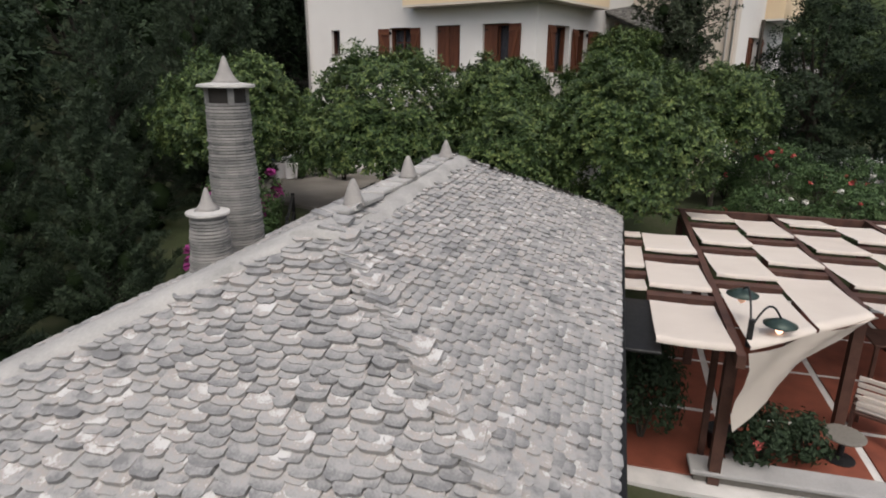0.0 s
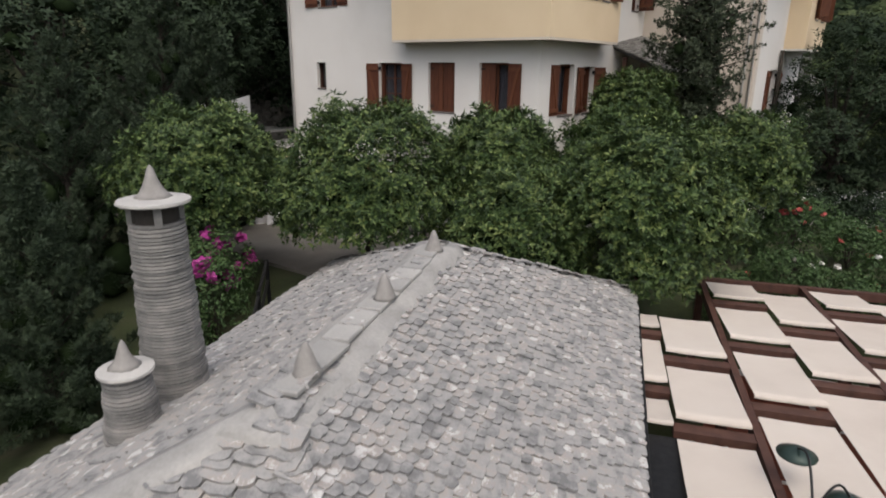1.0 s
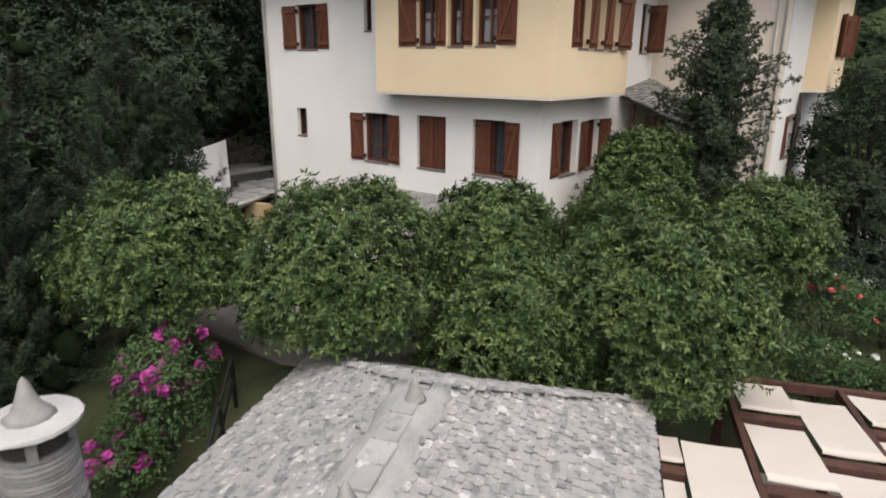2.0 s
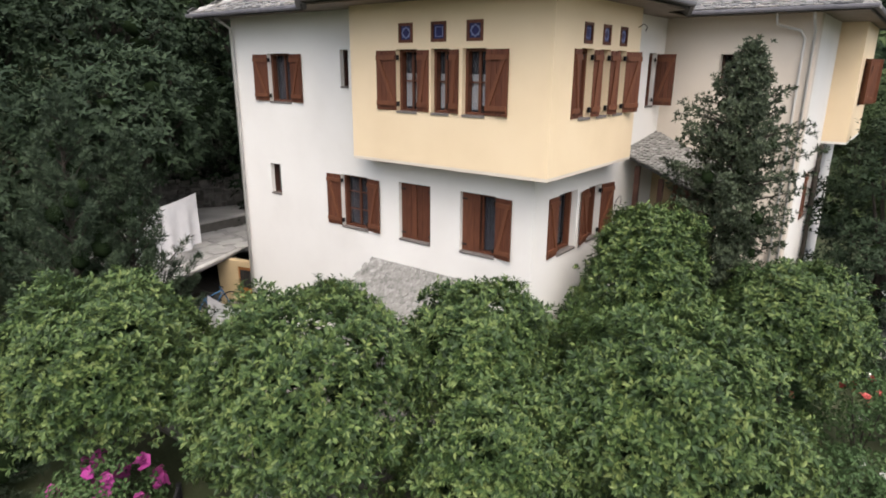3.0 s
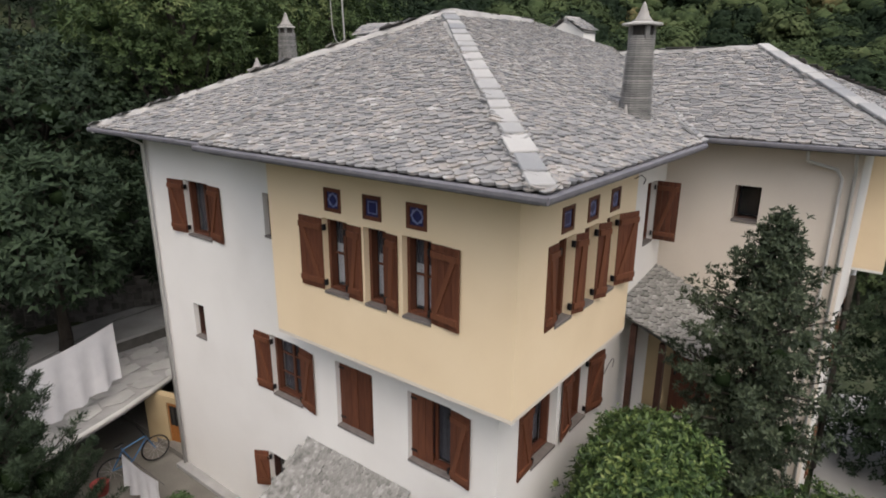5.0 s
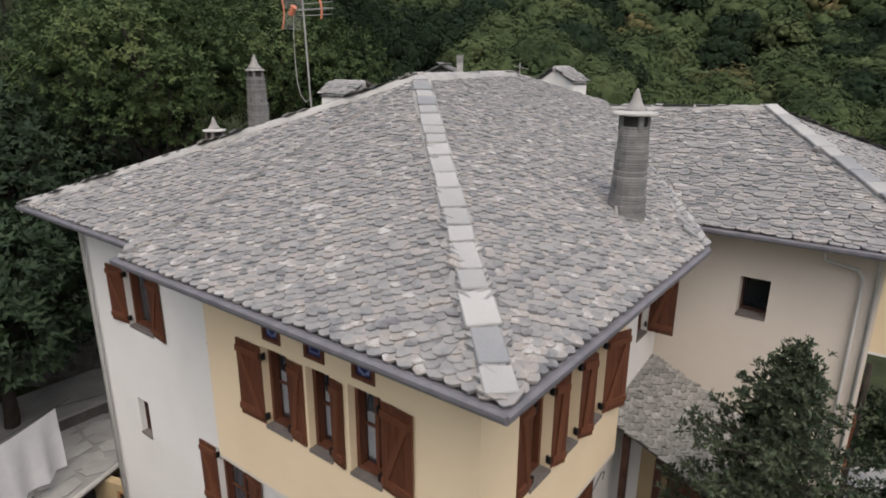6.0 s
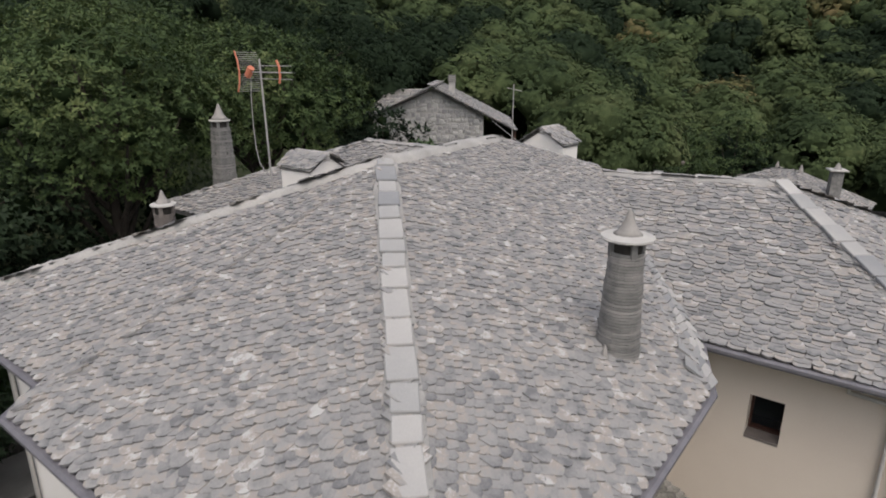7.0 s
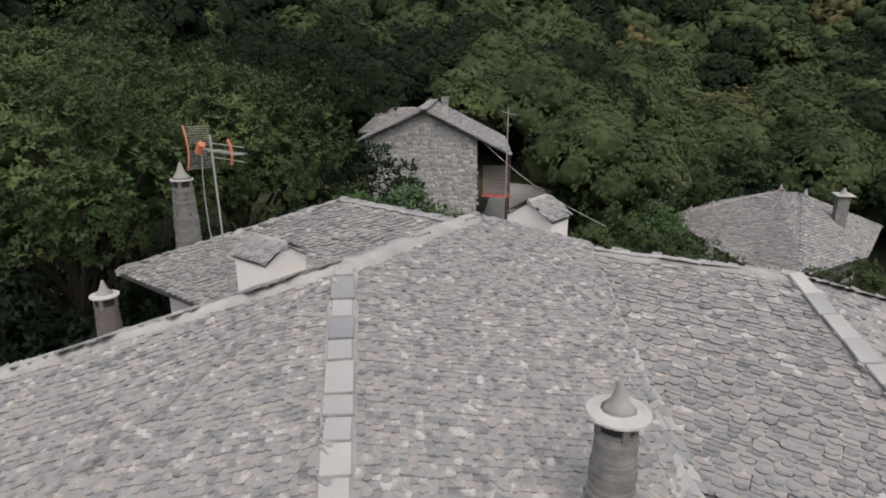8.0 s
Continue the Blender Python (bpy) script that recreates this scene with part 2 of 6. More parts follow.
def bar(bm, a, b, r, sides=8, r2=None):
    """A round bar from a to b."""
    a, b = Vector(a), Vector(b)
    q = (b - a).to_track_quat("Z", "Y").to_matrix()
    r2 = r if r2 is None else r2
    rings = []
    for p, rr in ((a, r), (b, r2)):
        rings.append([bm.verts.new(p + q @ Vector((rr * math.cos(2 * math.pi * i / sides), rr * math.sin(2 * math.pi * i / sides), 0))) for i in range(sides)])
    for i in range(sides):
        j = (i + 1) % sides
        bm.faces.new((rings[0][i], rings[0][j], rings[1][j], rings[1][i]))
    bm.faces.new(rings[0][::-1])
    bm.faces.new(rings[1])


def lathe(bm, profile, sides=20, centre=(0, 0), jitter=0.0, rnd=None):
    """A turned shape from (radius, height) pairs."""
    rings = []
    for r, z in profile:
        ring = []
        for i in range(sides):
            a = 2 * math.pi * i / sides
            rr = r * (1 + (rnd.uniform(-jitter, jitter) if jitter else 0))
            ring.append(bm.verts.new((centre[0] + rr * math.cos(a), centre[1] + rr * math.sin(a), z)))
        rings.append(ring)
    for a, b in zip(rings, rings[1:]):
        for i in range(sides):
            j = (i + 1) % sides
            bm.faces.new((a[i], a[j], b[j], b[i]))
    bm.faces.new(rings[0][::-1])
    bm.faces.new(rings[-1])


def prism(bm, pts, down):
    """A slab under the polygon pts, down thick."""
    top = [bm.verts.new(p) for p in pts]
    low = [bm.verts.new(Vector(p) - Vector((0, 0, down))) for p in pts]
    bm.faces.new(top)
    bm.faces.new(low[::-1])
    for i in range(len(pts)):
        j = (i + 1) % len(pts)
        bm.faces.new((top[i], low[i], low[j], top[j]))


# ---- slates ----
def slate_shapes(count, width, length, thick, seed, round_=0.3, cut=False):
    """Outlines of hand-split slates: x along the eave, y up the slope, bottom edge at y 0; cut ones have clipped corners."""
    rnd = random.Random(seed)
    out = []
    for _ in range(count):
        w, l, t = width * (rnd.uniform(0.9, 1.06) if cut else rnd.choice((rnd.uniform(0.7, 0.9), rnd.uniform(0.88, 1.1), rnd.uniform(1.05, 1.4)))), length * rnd.uniform(0.9, 1.1), thick * rnd.uniform(0.65, 1.4)
        c = width * round_ * rnd.uniform(0.6, 1.2)
        if cut:
            low = [(-w / 2, c * rnd.uniform(0.7, 1.3)), (-w * rnd.uniform(0.10, 0.24), rnd.uniform(-0.008, 0.008)), (w * rnd.uniform(0.10, 0.24), rnd.uniform(-0.008, 0.008)), (w / 2, c * rnd.uniform(0.7, 1.3))]
        else:
            low = [(-w / 2, c * rnd.uniform(0.7, 1.3)), (-w * 0.36, c * rnd.uniform(0.15, 0.45)), (-w * 0.12, rnd.uniform(-0.01, 0.012)), (w * 0.16, rnd.uniform(-0.01, 0.014)), (w * 0.38, c * rnd.uniform(0.15, 0.5)), (w / 2, c * rnd.uniform(0.7, 1.3))]
        pts = low + [(w * 0.48, l), (-w * 0.48, l)]
        n = len(pts)
        verts = [(x, y, t + rnd.uniform(-0.003, 0.003)) for x, y in pts] + [(x * 0.96, y + 0.008, 0) for x, y in pts]
        faces = [tuple(range(n))] + [(i, n + i, n + (i + 1) % n, (i + 1) % n) for i in range(n) if i != n - 2]
        out.append((np.array(verts), faces, w))
    return out


def slate_roof(parent, facets, shapes, exposure, mat, near, seed, name="slate", gap=0.014, skip=None, per=300, tilt=14.0, jitter=0.012, turn=4.0, grade=0.0, step=0.0, start=-0.05, trim=0.0):
    """Lays slates row by row on each facet (its first edge is the eave), smaller towards the ridge by grade and ending trim short of it; with a step the rows are staggered evenly; the 300 nearest to the point near are objects of their own."""
    rnd = random.Random(seed)
    meshes = []
    for verts, faces, w in shapes:
        me = bpy.data.meshes.new(name)
        me.from_pydata(verts.tolist(), [], faces)
        me.materials.append(mat)
        meshes.append(me)
    laid = []
    for facet in facets:
        p = [Vector(q) for q in facet]
        e = (p[1] - p[0]).normalized()
        nrm = (p[1] - p[0]).cross(p[-1] - p[0]).normalized()
        if nrm.z < 0:
            nrm = -nrm
        s = nrm.cross(e)
        flat = [((q - p[0]).dot(e), (q - p[0]).dot(s)) for q in p]
        if max(b for _, b in flat) < -min(b for _, b in flat):
            e, s = -e, -s
            flat = [((q - p[0]).dot(e), (q - p[0]).dot(s)) for q in p]
        hi = max(b for _, b in flat)
        row = 0
        b = start
        while b < hi - trim:
            cuts = []
            for (a0, b0), (a1, b1) in zip(flat, flat[1:] + flat[:1]):
                bb = min(max(b + exposure * 0.6, 0.001), hi - 0.001)
                if (b0 - bb) * (b1 - bb) < 0:
                    cuts.append(a0 + (a1 - a0) * (bb - b0) / (b1 - b0))
            cuts.sort()
            if len(cuts) >= 2:
                k = 1 + grade * (0.5 - b / hi)
                a = cuts[0] - rnd.uniform(0.02, 0.16)
                if step:
                    a = math.floor(cuts[0] / (step * k)) * step * k - (row * 0.38 % 1) * step * k
                while a < cuts[-1]:
                    i = rnd.randrange(len(shapes))
                    w = step * k if step else shapes[i][2] * k
                    if cuts[0] - 0.16 < a and a + w * 0.5 < cuts[-1] + 0.05:
                        at = p[0] + e * (a + w / 2 + (rnd.uniform(-0.012, 0.012) if step else 0)) + s * (b + rnd.uniform(-jitter, jitter)) + nrm * rnd.uniform(0.004, 0.016)
                        m = Matrix((e, s, nrm)).transposed().to_4x4()
                        m = Matrix.Translation(at) @ m @ pose(0, 0, 0.028, -tilt + rnd.uniform(-2.5, 2.0), rnd.uniform(-2.5, 2.5), rnd.uniform(-turn, turn)) @ Matrix.Scale(k, 4)
                        if skip is None or not skip(at):
                            laid.append((i, m, at))
                    a += w + (0 if step else gap)
            row += 1
            b += exposure * (1 + grade * (0.5 - b / hi)) * rnd.uniform(0.96, 1.04)
    laid.sort(key=lambda q: (q[2] - Vector(near)).length)
    for i, m, _ in laid[:per]:
        ob = new(name, meshes[i])
        ob.parent = parent
        ob.matrix_basis = m
    verts, faces, base = [], [], 0
    for i, m, _ in laid[per:]:
        v, f, _ = shapes[i]
        r = np.array(m)
        verts.append(v @ r[:3, :3].T + r[:3, 3])
        faces += [tuple(base + q for q in face) for face in f]
        base += len(v)
    if verts:
        arrays("slate_cover", np.concatenate(verts).tolist(), faces, mat, parent, kind="stuff")


def hip_slates(parent, a, b, shapes, exposure, mat, seed, name="hip_slate"):
    """Slates that wrap a hip from its foot a to its top b."""
    rnd = random.Random(seed)
    a, b = Vector(a), Vector(b)
    s = (b - a).normalized()
    e = s.cross(Vector((0, 0, 1))).normalized()
    m = Matrix((e, s, e.cross(s))).transposed().to_4x4()
    meshes = []
    for verts, faces, w in shapes[:8]:
        me = bpy.data.meshes.new(name)
        me.from_pydata(verts.tolist(), [], faces)
        me.materials.append(mat)
        meshes.append(me)
    x = 0.0
    while x < (b - a).length - 0.1:
        ob = new(name, rnd.choice(meshes))
        ob.parent = parent
        ob.matrix_basis = Matrix.Translation(a + s * (x + rnd.uniform(-0.02, 0.02))) @ m @ pose(0, 0, 0.012, -9 + rnd.uniform(-2, 2), rnd.uniform(-3, 3), rnd.uniform(-5, 5))
        x += exposure * rnd.uniform(0.9, 1.1)


def flag_band(parent, a, b, width, step, seed, name="flagstone", lift=0.05, mat=None):
    """Flat stones along a hip or ridge from a to b, each an object of its own."""
    rnd = random.Random(seed)
    a, b = Vector(a), Vector(b)
    d = (b - a).normalized()
    side = d.cross(Vector((0, 0, 1))).normalized()
    up = side.cross(d)
    m = Matrix((side, d, up)).transposed().to_4x4()
    x, total = 0.0, (b - a).length
    while x < total - 0.1:
        l = min(step * rnd.uniform(0.75, 1.3), total - x)
        w = width * rnd.uniform(0.88, 1.1)
        bm = made_box(-w / 2, w / 2, 0.012, l - 0.012, 0, 0.055, bevel=0.012)
        ob = part(name, bm, mat or FLAG, parent)
        ob.matrix_basis = Matrix.Translation(a + d * x + up * (lift + rnd.uniform(0, 0.02))) @ m @ pose(0, 0, 0, -2.0, rnd.uniform(-2, 2), rnd.uniform(-2, 2))
        x += l


def mortar_band(parent, a, b, width, lift, name="mortar", seed=1):
    """A low rounded bed of mortar along a hip or ridge."""
    rnd = random.Random(seed)
    a, b = Vector(a), Vector(b)
    d = (b - a).normalized()
    side = d.cross(Vector((0, 0, 1))).normalized()
    up = side.cross(d)
    bm = bmesh.new()
    n = max(6, int((b - a).length / 0.22))
    rows = []
    for i in range(n + 1):
        c = a + d * ((b - a).length * i / n)
        w = width * rnd.uniform(0.9, 1.12)
        rows.append([bm.verts.new(c + side * (s * w / 2) + up * (h * rnd.uniform(0.85, 1.15))) for s, h in ((-1, -0.10), (-0.75, lift * 0.5), (-0.3, lift), (0.3, lift), (0.75, lift * 0.5), (1, -0.10))])
    for r, q in zip(rows, rows[1:]):
        for i in range(5):
            bm.faces.new((r[i], r[i + 1], q[i + 1], q[i]))
    bm.faces.new(rows[0])
    bm.faces.new(rows[-1][::-1])
    return part(name, bm, MORTAR, parent, smooth=True)


# ---- foliage ----
bm = bmesh.new()
bmesh.ops.create_icosphere(bm, subdivisions=1, radius=1.0)
BALL_V = np.array([v.co[:] for v in bm.verts])
BALL_F = [tuple(v.index for v in f.verts) for f in bm.faces]
bm.free()


def leaf_mesh(points, normals, size, rng, aspect=0.5, loose=0.45, small=False):
    """Verts and faces of folded leaves at the points, each turned round its normal."""
    n = len(points)
    nrm = normals + rng.normal(0, loose, (n, 3))
    nrm /= np.linalg.norm(nrm, axis=1)[:, None] + 1e-9
    t = rng.normal(0, 1, (n, 3))
    t -= nrm * (t * nrm).sum(1)[:, None]
    t /= np.linalg.norm(t, axis=1)[:, None] + 1e-9
    s = np.cross(nrm, t)
    l = (size * rng.uniform(0.65, 1.3, n))[:, None]
    w = l * aspect
    if small:
        v = np.stack([points - t * l / 2, points + s * w / 2 + t * l / 4, points - s * w / 2 + t * l / 3], 1).reshape(-1, 3)
        i = np.arange(n) * 3
        return v, np.stack([i, i + 1, i + 2], 1)
    v = np.stack([points - t * l / 2, points + s * w / 2 + nrm * l * 0.12, points + t * l / 2, points - s * w / 2 + nrm * l * 0.12], 1).reshape(-1, 3)
    i = np.arange(n) * 4
    f = np.stack([i, i + 1, i + 2, i + 3], 1)
    return v, f


def shoots(c, d, k, size, aspect, rng, splay=(0.5, 1.0), droop=0.1, plain=False):
    """Verts and faces of k leaves splayed round each shoot, which starts at c and points along d."""
    n = len(c)
    d = d / (np.linalg.norm(d, axis=1)[:, None] + 1e-9)
    a1 = np.cross(d, rng.normal(0, 1, (n, 3)))
    a1 /= np.linalg.norm(a1, axis=1)[:, None] + 1e-9
    a2 = np.cross(d, a1)
    m = n * k
    C, D = np.repeat(c, k, 0), np.repeat(d, k, 0)
    turn = (np.tile(np.arange(k), n) * 2.4 + rng.uniform(-0.4, 0.4, m))[:, None]
    R = np.cos(turn) * np.repeat(a1, k, 0) + np.sin(turn) * np.repeat(a2, k, 0)
    t = D * rng.uniform(0.1, 0.9, (m, 1)) + R * rng.uniform(*splay, (m, 1))
    t[:, 2] -= droop
    t /= np.linalg.norm(t, axis=1)[:, None] + 1e-9
    nrm = D - t * (D * t).sum(1)[:, None]
    nrm /= np.linalg.norm(nrm, axis=1)[:, None] + 1e-9
    side = np.cross(nrm, t)
    l = size * rng.uniform(0.65, 1.25, (m, 1))
    w = l * aspect / 2
    base = C + D * rng.uniform(-0.5, 0.4, (m, 1)) * size + R * 0.08 * size
    mid = base + t * l * 0.45 + nrm * l * 0.05
    if plain:
        i = np.arange(m) * 3
        low = base + t * l * 0.2
        return np.stack([low + side * w, base + t * l, low - side * w], 1).reshape(-1, 3), np.stack([i, i + 1, i + 2], 1)
    v = np.stack([base, mid + side * w, base + t * l - nrm * l * 0.07, mid - side * w], 1).reshape(-1, 3)
    i = np.arange(m) * 4
    return v, np.stack([i, i + 1, i + 2, i + 3], 1)


def crown_points(blobs, n, clump, rng, shell=0.22, inner=0.18, low=-0.75, tuft=0.9, bottom=None):
    """Points and outward directions of leaves in clumps over uneven rounded masses."""
    area = np.array([(b[3] * b[4] + b[3] * b[5] + b[4] * b[5]) for b in blobs])
    want = max(1, n // clump)
    every = np.array(blobs)
    pick = rng.choice(len(blobs), want * 4, p=area / area.sum())
    bl = every[pick]
    d = rng.normal(0, 1, (len(pick), 3))
    d /= np.linalg.norm(d, axis=1)[:, None]
    d[:, 2] = np.where(d[:, 2] < low, -d[:, 2], d[:, 2])
    bump = 1 + 0.13 * np.sin(d[:, 0] * 7 + bl[:, 0] * 3) * np.sin(d[:, 1] * 6 + bl[:, 1]) + 0.07 * np.sin(d[:, 2] * 11 + d[:, 0] * 9)
    r = bump * (1 - shell * rng.random(len(pick)) ** 2)
    deep = rng.random(len(pick)) < inner
    r = np.where(deep, r * rng.uniform(0.45, 0.85, len(pick)), r)
    c = bl[:, :3] + d * bl[:, 3:6] * r[:, None]
    near = np.min(np.linalg.norm((c[:, None, :] - every[None, :, :3]) / every[None, :, 3:6], axis=2), axis=1)
    keep = np.nonzero((near > 0.8) | (rng.random(len(pick)) < inner * 0.5))[0][:want]
    pick, bl, d, c = pick[keep], bl[keep], d[keep], c[keep]
    size = 0.035 * np.sqrt(bl[:, 3] * bl[:, 5]) + 0.06
    if bottom is not None:
        hold = c[:, 2] > bottom + rng.normal(0, 0.12, len(c))
        d, c, size = d[hold], c[hold], size[hold]
    out = np.clip(rng.normal(0, 1, (len(c) * clump, 3)), -1.4, 1.4)
    pts = np.repeat(c, clump, 0) + out * np.repeat(size, clump)[:, None] * np.array([1, 1, 0.75])
    out /= np.linalg.norm(out, axis=1)[:, None] + 1e-9
    return pts, np.repeat(d, clump, 0) + tuft * out + np.array([0, 0, 0.35])


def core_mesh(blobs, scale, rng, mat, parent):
    """Inner mass of twigs and leaves; its dark colour stands in for crown shade."""
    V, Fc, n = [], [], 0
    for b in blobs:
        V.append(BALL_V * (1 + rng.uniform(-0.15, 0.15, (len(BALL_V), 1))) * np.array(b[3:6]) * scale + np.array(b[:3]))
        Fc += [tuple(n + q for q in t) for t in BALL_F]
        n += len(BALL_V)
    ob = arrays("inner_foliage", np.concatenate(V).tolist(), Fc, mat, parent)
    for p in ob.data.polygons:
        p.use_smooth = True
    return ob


def limbs(bm, base, top, r, rnd, blobs, wander=0.12):
    """A tapered, slightly bent trunk and limbs to the masses of the crown."""
    base, top = Vector(base), Vector(top)
    p, n = base, 5
    for i in range(n):
        q = base.lerp(top, (i + 1) / n) + Vector((rnd.uniform(-wander, wander), rnd.uniform(-wander, wander), 0))
        bar(bm, p, q, r * (1 - 0.11 * i), 8, r * (1 - 0.11 * (i + 1)))
        p = q
    for b in blobs:
        c = Vector(b[:3])
        start = base.lerp(top, rnd.uniform(0.55, 0.95))
        mid = start.lerp(c, 0.5) + Vector((0, 0, -0.1))
        bar(bm, start, mid, r * 0.45, 6, r * 0.3)
        bar(bm, mid, c + Vector((0, 0, b[5] * 0.3)), r * 0.3, 6, r * 0.1)


def tree(name, x, y, ground, blobs, leaves, size, mat, label, seed, k=7, trunk=0.12, aspect=0.4, group="", shell=0.22, inner=0.2, low=-0.75, bottom=None, core=0.0, dome=0.8, up=0.5, droop=0.1, plain=False):
    """A tree with a trunk and a crown of leafy shoots; blobs are masses relative to its foot."""
    rng, rnd = np.random.default_rng(seed), random.Random(seed)
    t = thing(name, pose(x, y, ground), label, "tree" if "tree" in name else "shrub", group)
    bm = bmesh.new()
    zc = sum(b[2] for b in blobs) / len(blobs)
    xc, yc = sum(b[0] for b in blobs) / len(blobs), sum(b[1] for b in blobs) / len(blobs)
    limbs(bm, (0, 0, -0.15), (xc * 0.6, yc * 0.6, zc), trunk, rnd, blobs)
    part("trunk", bm, BARK, t)
    pts, nr = crown_points(blobs, leaves // k, 1, rng, shell, inner, low, 0.35, bottom)
    around = pts - np.array((xc, yc, zc - 0.3))
    d = 0.6 * nr / (np.linalg.norm(nr, axis=1)[:, None] + 1e-9) + dome * around / (np.linalg.norm(around, axis=1)[:, None] + 1e-9) + np.array((0, 0, up)) + rng.normal(0, 0.22, pts.shape)
    v, f = shoots(pts, d, k, size, aspect, rng, droop=droop, plain=plain)
    arrays("crown", v.tolist(), f.tolist(), mat, t)
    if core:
        core_mesh([b for b in blobs if bottom is None or b[2] - b[5] * core > bottom - 0.1], core, rng, CORE_SHADE, t)
    return t


def plume_tree(name, x, y, ground, height, radius, branches, per, k, leaf, aspect, wide, rise, mat, label, seed, trunk=0.1, first=0.6, lean=0.0, core=0.3, plain=False, rough=0.6):
    """An upright evergreen: limbs all round the trunk, each ending in an upswept plume of leafy shoots. radius gives the crown's width by height, 0 to 1."""
    rng, rnd = np.random.default_rng(seed), random.Random(seed)
    t = thing(name, pose(x, y, ground), label, "tree")
    bm = bmesh.new()
    bar(bm, (0, 0, -0.2), (lean * 0.5, 0, height * 0.55), trunk, 8, trunk * 0.6)
    bar(bm, (lean * 0.5, 0, height * 0.55), (lean, 0, height * 0.97), trunk * 0.6, 6, trunk * 0.1)
    C, D, blobs = [], [], []
    for i in range(branches):
        f = (i + 0.5) / branches
        a = i * 2.39996 + rnd.uniform(-0.35, 0.35)
        r = radius(f) * rnd.uniform(rough, 1.1)
        z1 = first + (height - first) * f
        out = np.array((math.cos(a), math.sin(a), 0.0))
        start = np.array((lean * f, 0, max(0.2, z1 - rise * r)))
        tip = np.array((lean * f, 0, z1)) + out * r
        axis = (tip - start) / (np.linalg.norm(tip - start) + 1e-9)
        bar(bm, start, start + (tip - start) * 0.8, trunk * 0.3, 4, trunk * 0.08)
        n = max(8, int(per * (0.35 + r / radius(0.5))))
        s = rng.uniform(0.12, 1.0, n) ** 0.75
        off = rng.normal(0, 1, (n, 3))
        off -= axis * (off @ axis)[:, None]
        off /= np.linalg.norm(off, axis=1)[:, None] + 1e-9
        w = wide * (1.12 - s) * rng.uniform(0.3, 1.0, n)
        C.append(start + (tip - start) * s[:, None] + off * w[:, None])
        D.append(axis + off * 0.55 + np.array((0, 0, 0.35)) + rng.normal(0, 0.15, (n, 3)))
        if i % 3 == 0:
            blobs.append((*(start + (tip - start) * 0.45), r * 0.5, r * 0.5, r * 0.5 + 0.1))
    part("trunk", bm, BARK, t)
    v, f = shoots(np.concatenate(C), np.concatenate(D), k, leaf, aspect, rng, (0.3, 0.7), 0.0, plain)
    arrays("crown", v.tolist(), f.tolist(), mat, t)
    core_mesh(blobs, core, rng, CORE_SHADE, t)
    return t


def stone_ground(x, y):
    """Height of the ground: terrace by the small house, yard by the large one, hills behind."""
    def ease(a, b, v):
        v = min(1, max(0, (v - a) / (b - a)))
        return v * v * (3 - 2 * v)
    left = ease(1.5, -0.2, x)
    z = 0.75 + 1.6 * (left * ease(10.6, 13.2, y) + (1 - left) * ease(15.0, 16.8, y))
    z += 0.03 * ease(17, 24, y) + 3.6 * ease(28, 48, y) * ease(6, -8, x)
    z -= 1.6 * ease(26, 40, y) * ease(-2, 10, x)
    z += 2.0 * ease(-14.0, -17.0, x) * ease(18, 24, y)
    z += 26 * ease(-17, -85, x)
    z += 0.15 * max(0, y - 66) + 0.22 * max(0, y - 127)
    z += 18 * ease(34, 110, x)
    return z
# ---- ground ----
bm = bmesh.new()
axis_x = [-400, -250, -160, -110, -80, -60, -45, -36, -30, -26, -22] + [i * 1.0 for i in range(-20, 21)] + [23, 27, 32, 38, 46, 60, 80, 110, 160, 250, 400]
axis_y = [-300, -150, -80, -40, -20, -10, -5] + [i * 1.0 for i in range(-2, 40)] + [43, 47, 51, 56, 61, 66, 72, 80, 90, 105, 125, 150, 190, 250, 350, 500]
rnd = random.Random(4)
grid = [[bm.verts.new((x, y, stone_ground(x, y) + rnd.uniform(-0.04, 0.04))) for x in axis_x] for y in axis_y]
for r, q in zip(grid, grid[1:]):
    for i in range(len(axis_x) - 1):
        bm.faces.new((r[i], r[i + 1], q[i + 1], q[i]))
ground = part("ground", bm, EARTH, smooth=True)
tagged(ground, "dark earth and grass rising to wooded hills", "ground", kind="structure")

# ---- the small house with the slate roof ----
HX0, HX1, HY0, HY1, HZ = -5.75, 0.2, 2.6, 13.05, 3.02
RX, RY0, RY1, RZ = -2.75, 5.55, 10.2, 4.47
hut = thing("small_house", pose(0, 0, 0.7), "low stone house with a hipped grey slate roof", "house")


def hp(x, y, z):
    return (x, y, z - 0.7)


bm = bmesh.new()
box(bm, HX0 + 0.5, HX1 - 0.45, HY0 + 0.5, HY1 - 0.5, -0.4, 2.28)
part("wall", bm, STONEWALL, hut, "rubble stone wall")
A_, B_, C_, D_ = hp(HX0, HY0, HZ), hp(HX1, HY0, HZ), hp(HX1, HY1, HZ + 0.05), hp(HX0, HY1, HZ + 0.05)
R0, R1 = hp(RX, RY0, RZ), hp(RX, RY1, RZ)
hut_facets = [(B_, C_, R1, R0), (C_, D_, R1), (D_, A_, R0, R1), (A_, B_, R0)]
bm = bmesh.new()
for f in hut_facets:
    prism(bm, [Vector(p) - Vector((0, 0, 0.02)) for p in f], 0.1)
hut_roof = part("roof", bm, BED, hut, "hipped roof of split grey slates")
mortar_band(hut_roof, Vector(R0) - Vector((0, 0.35, 0.1)), R1, 0.76, 0.07, "ridge_mortar", 3)
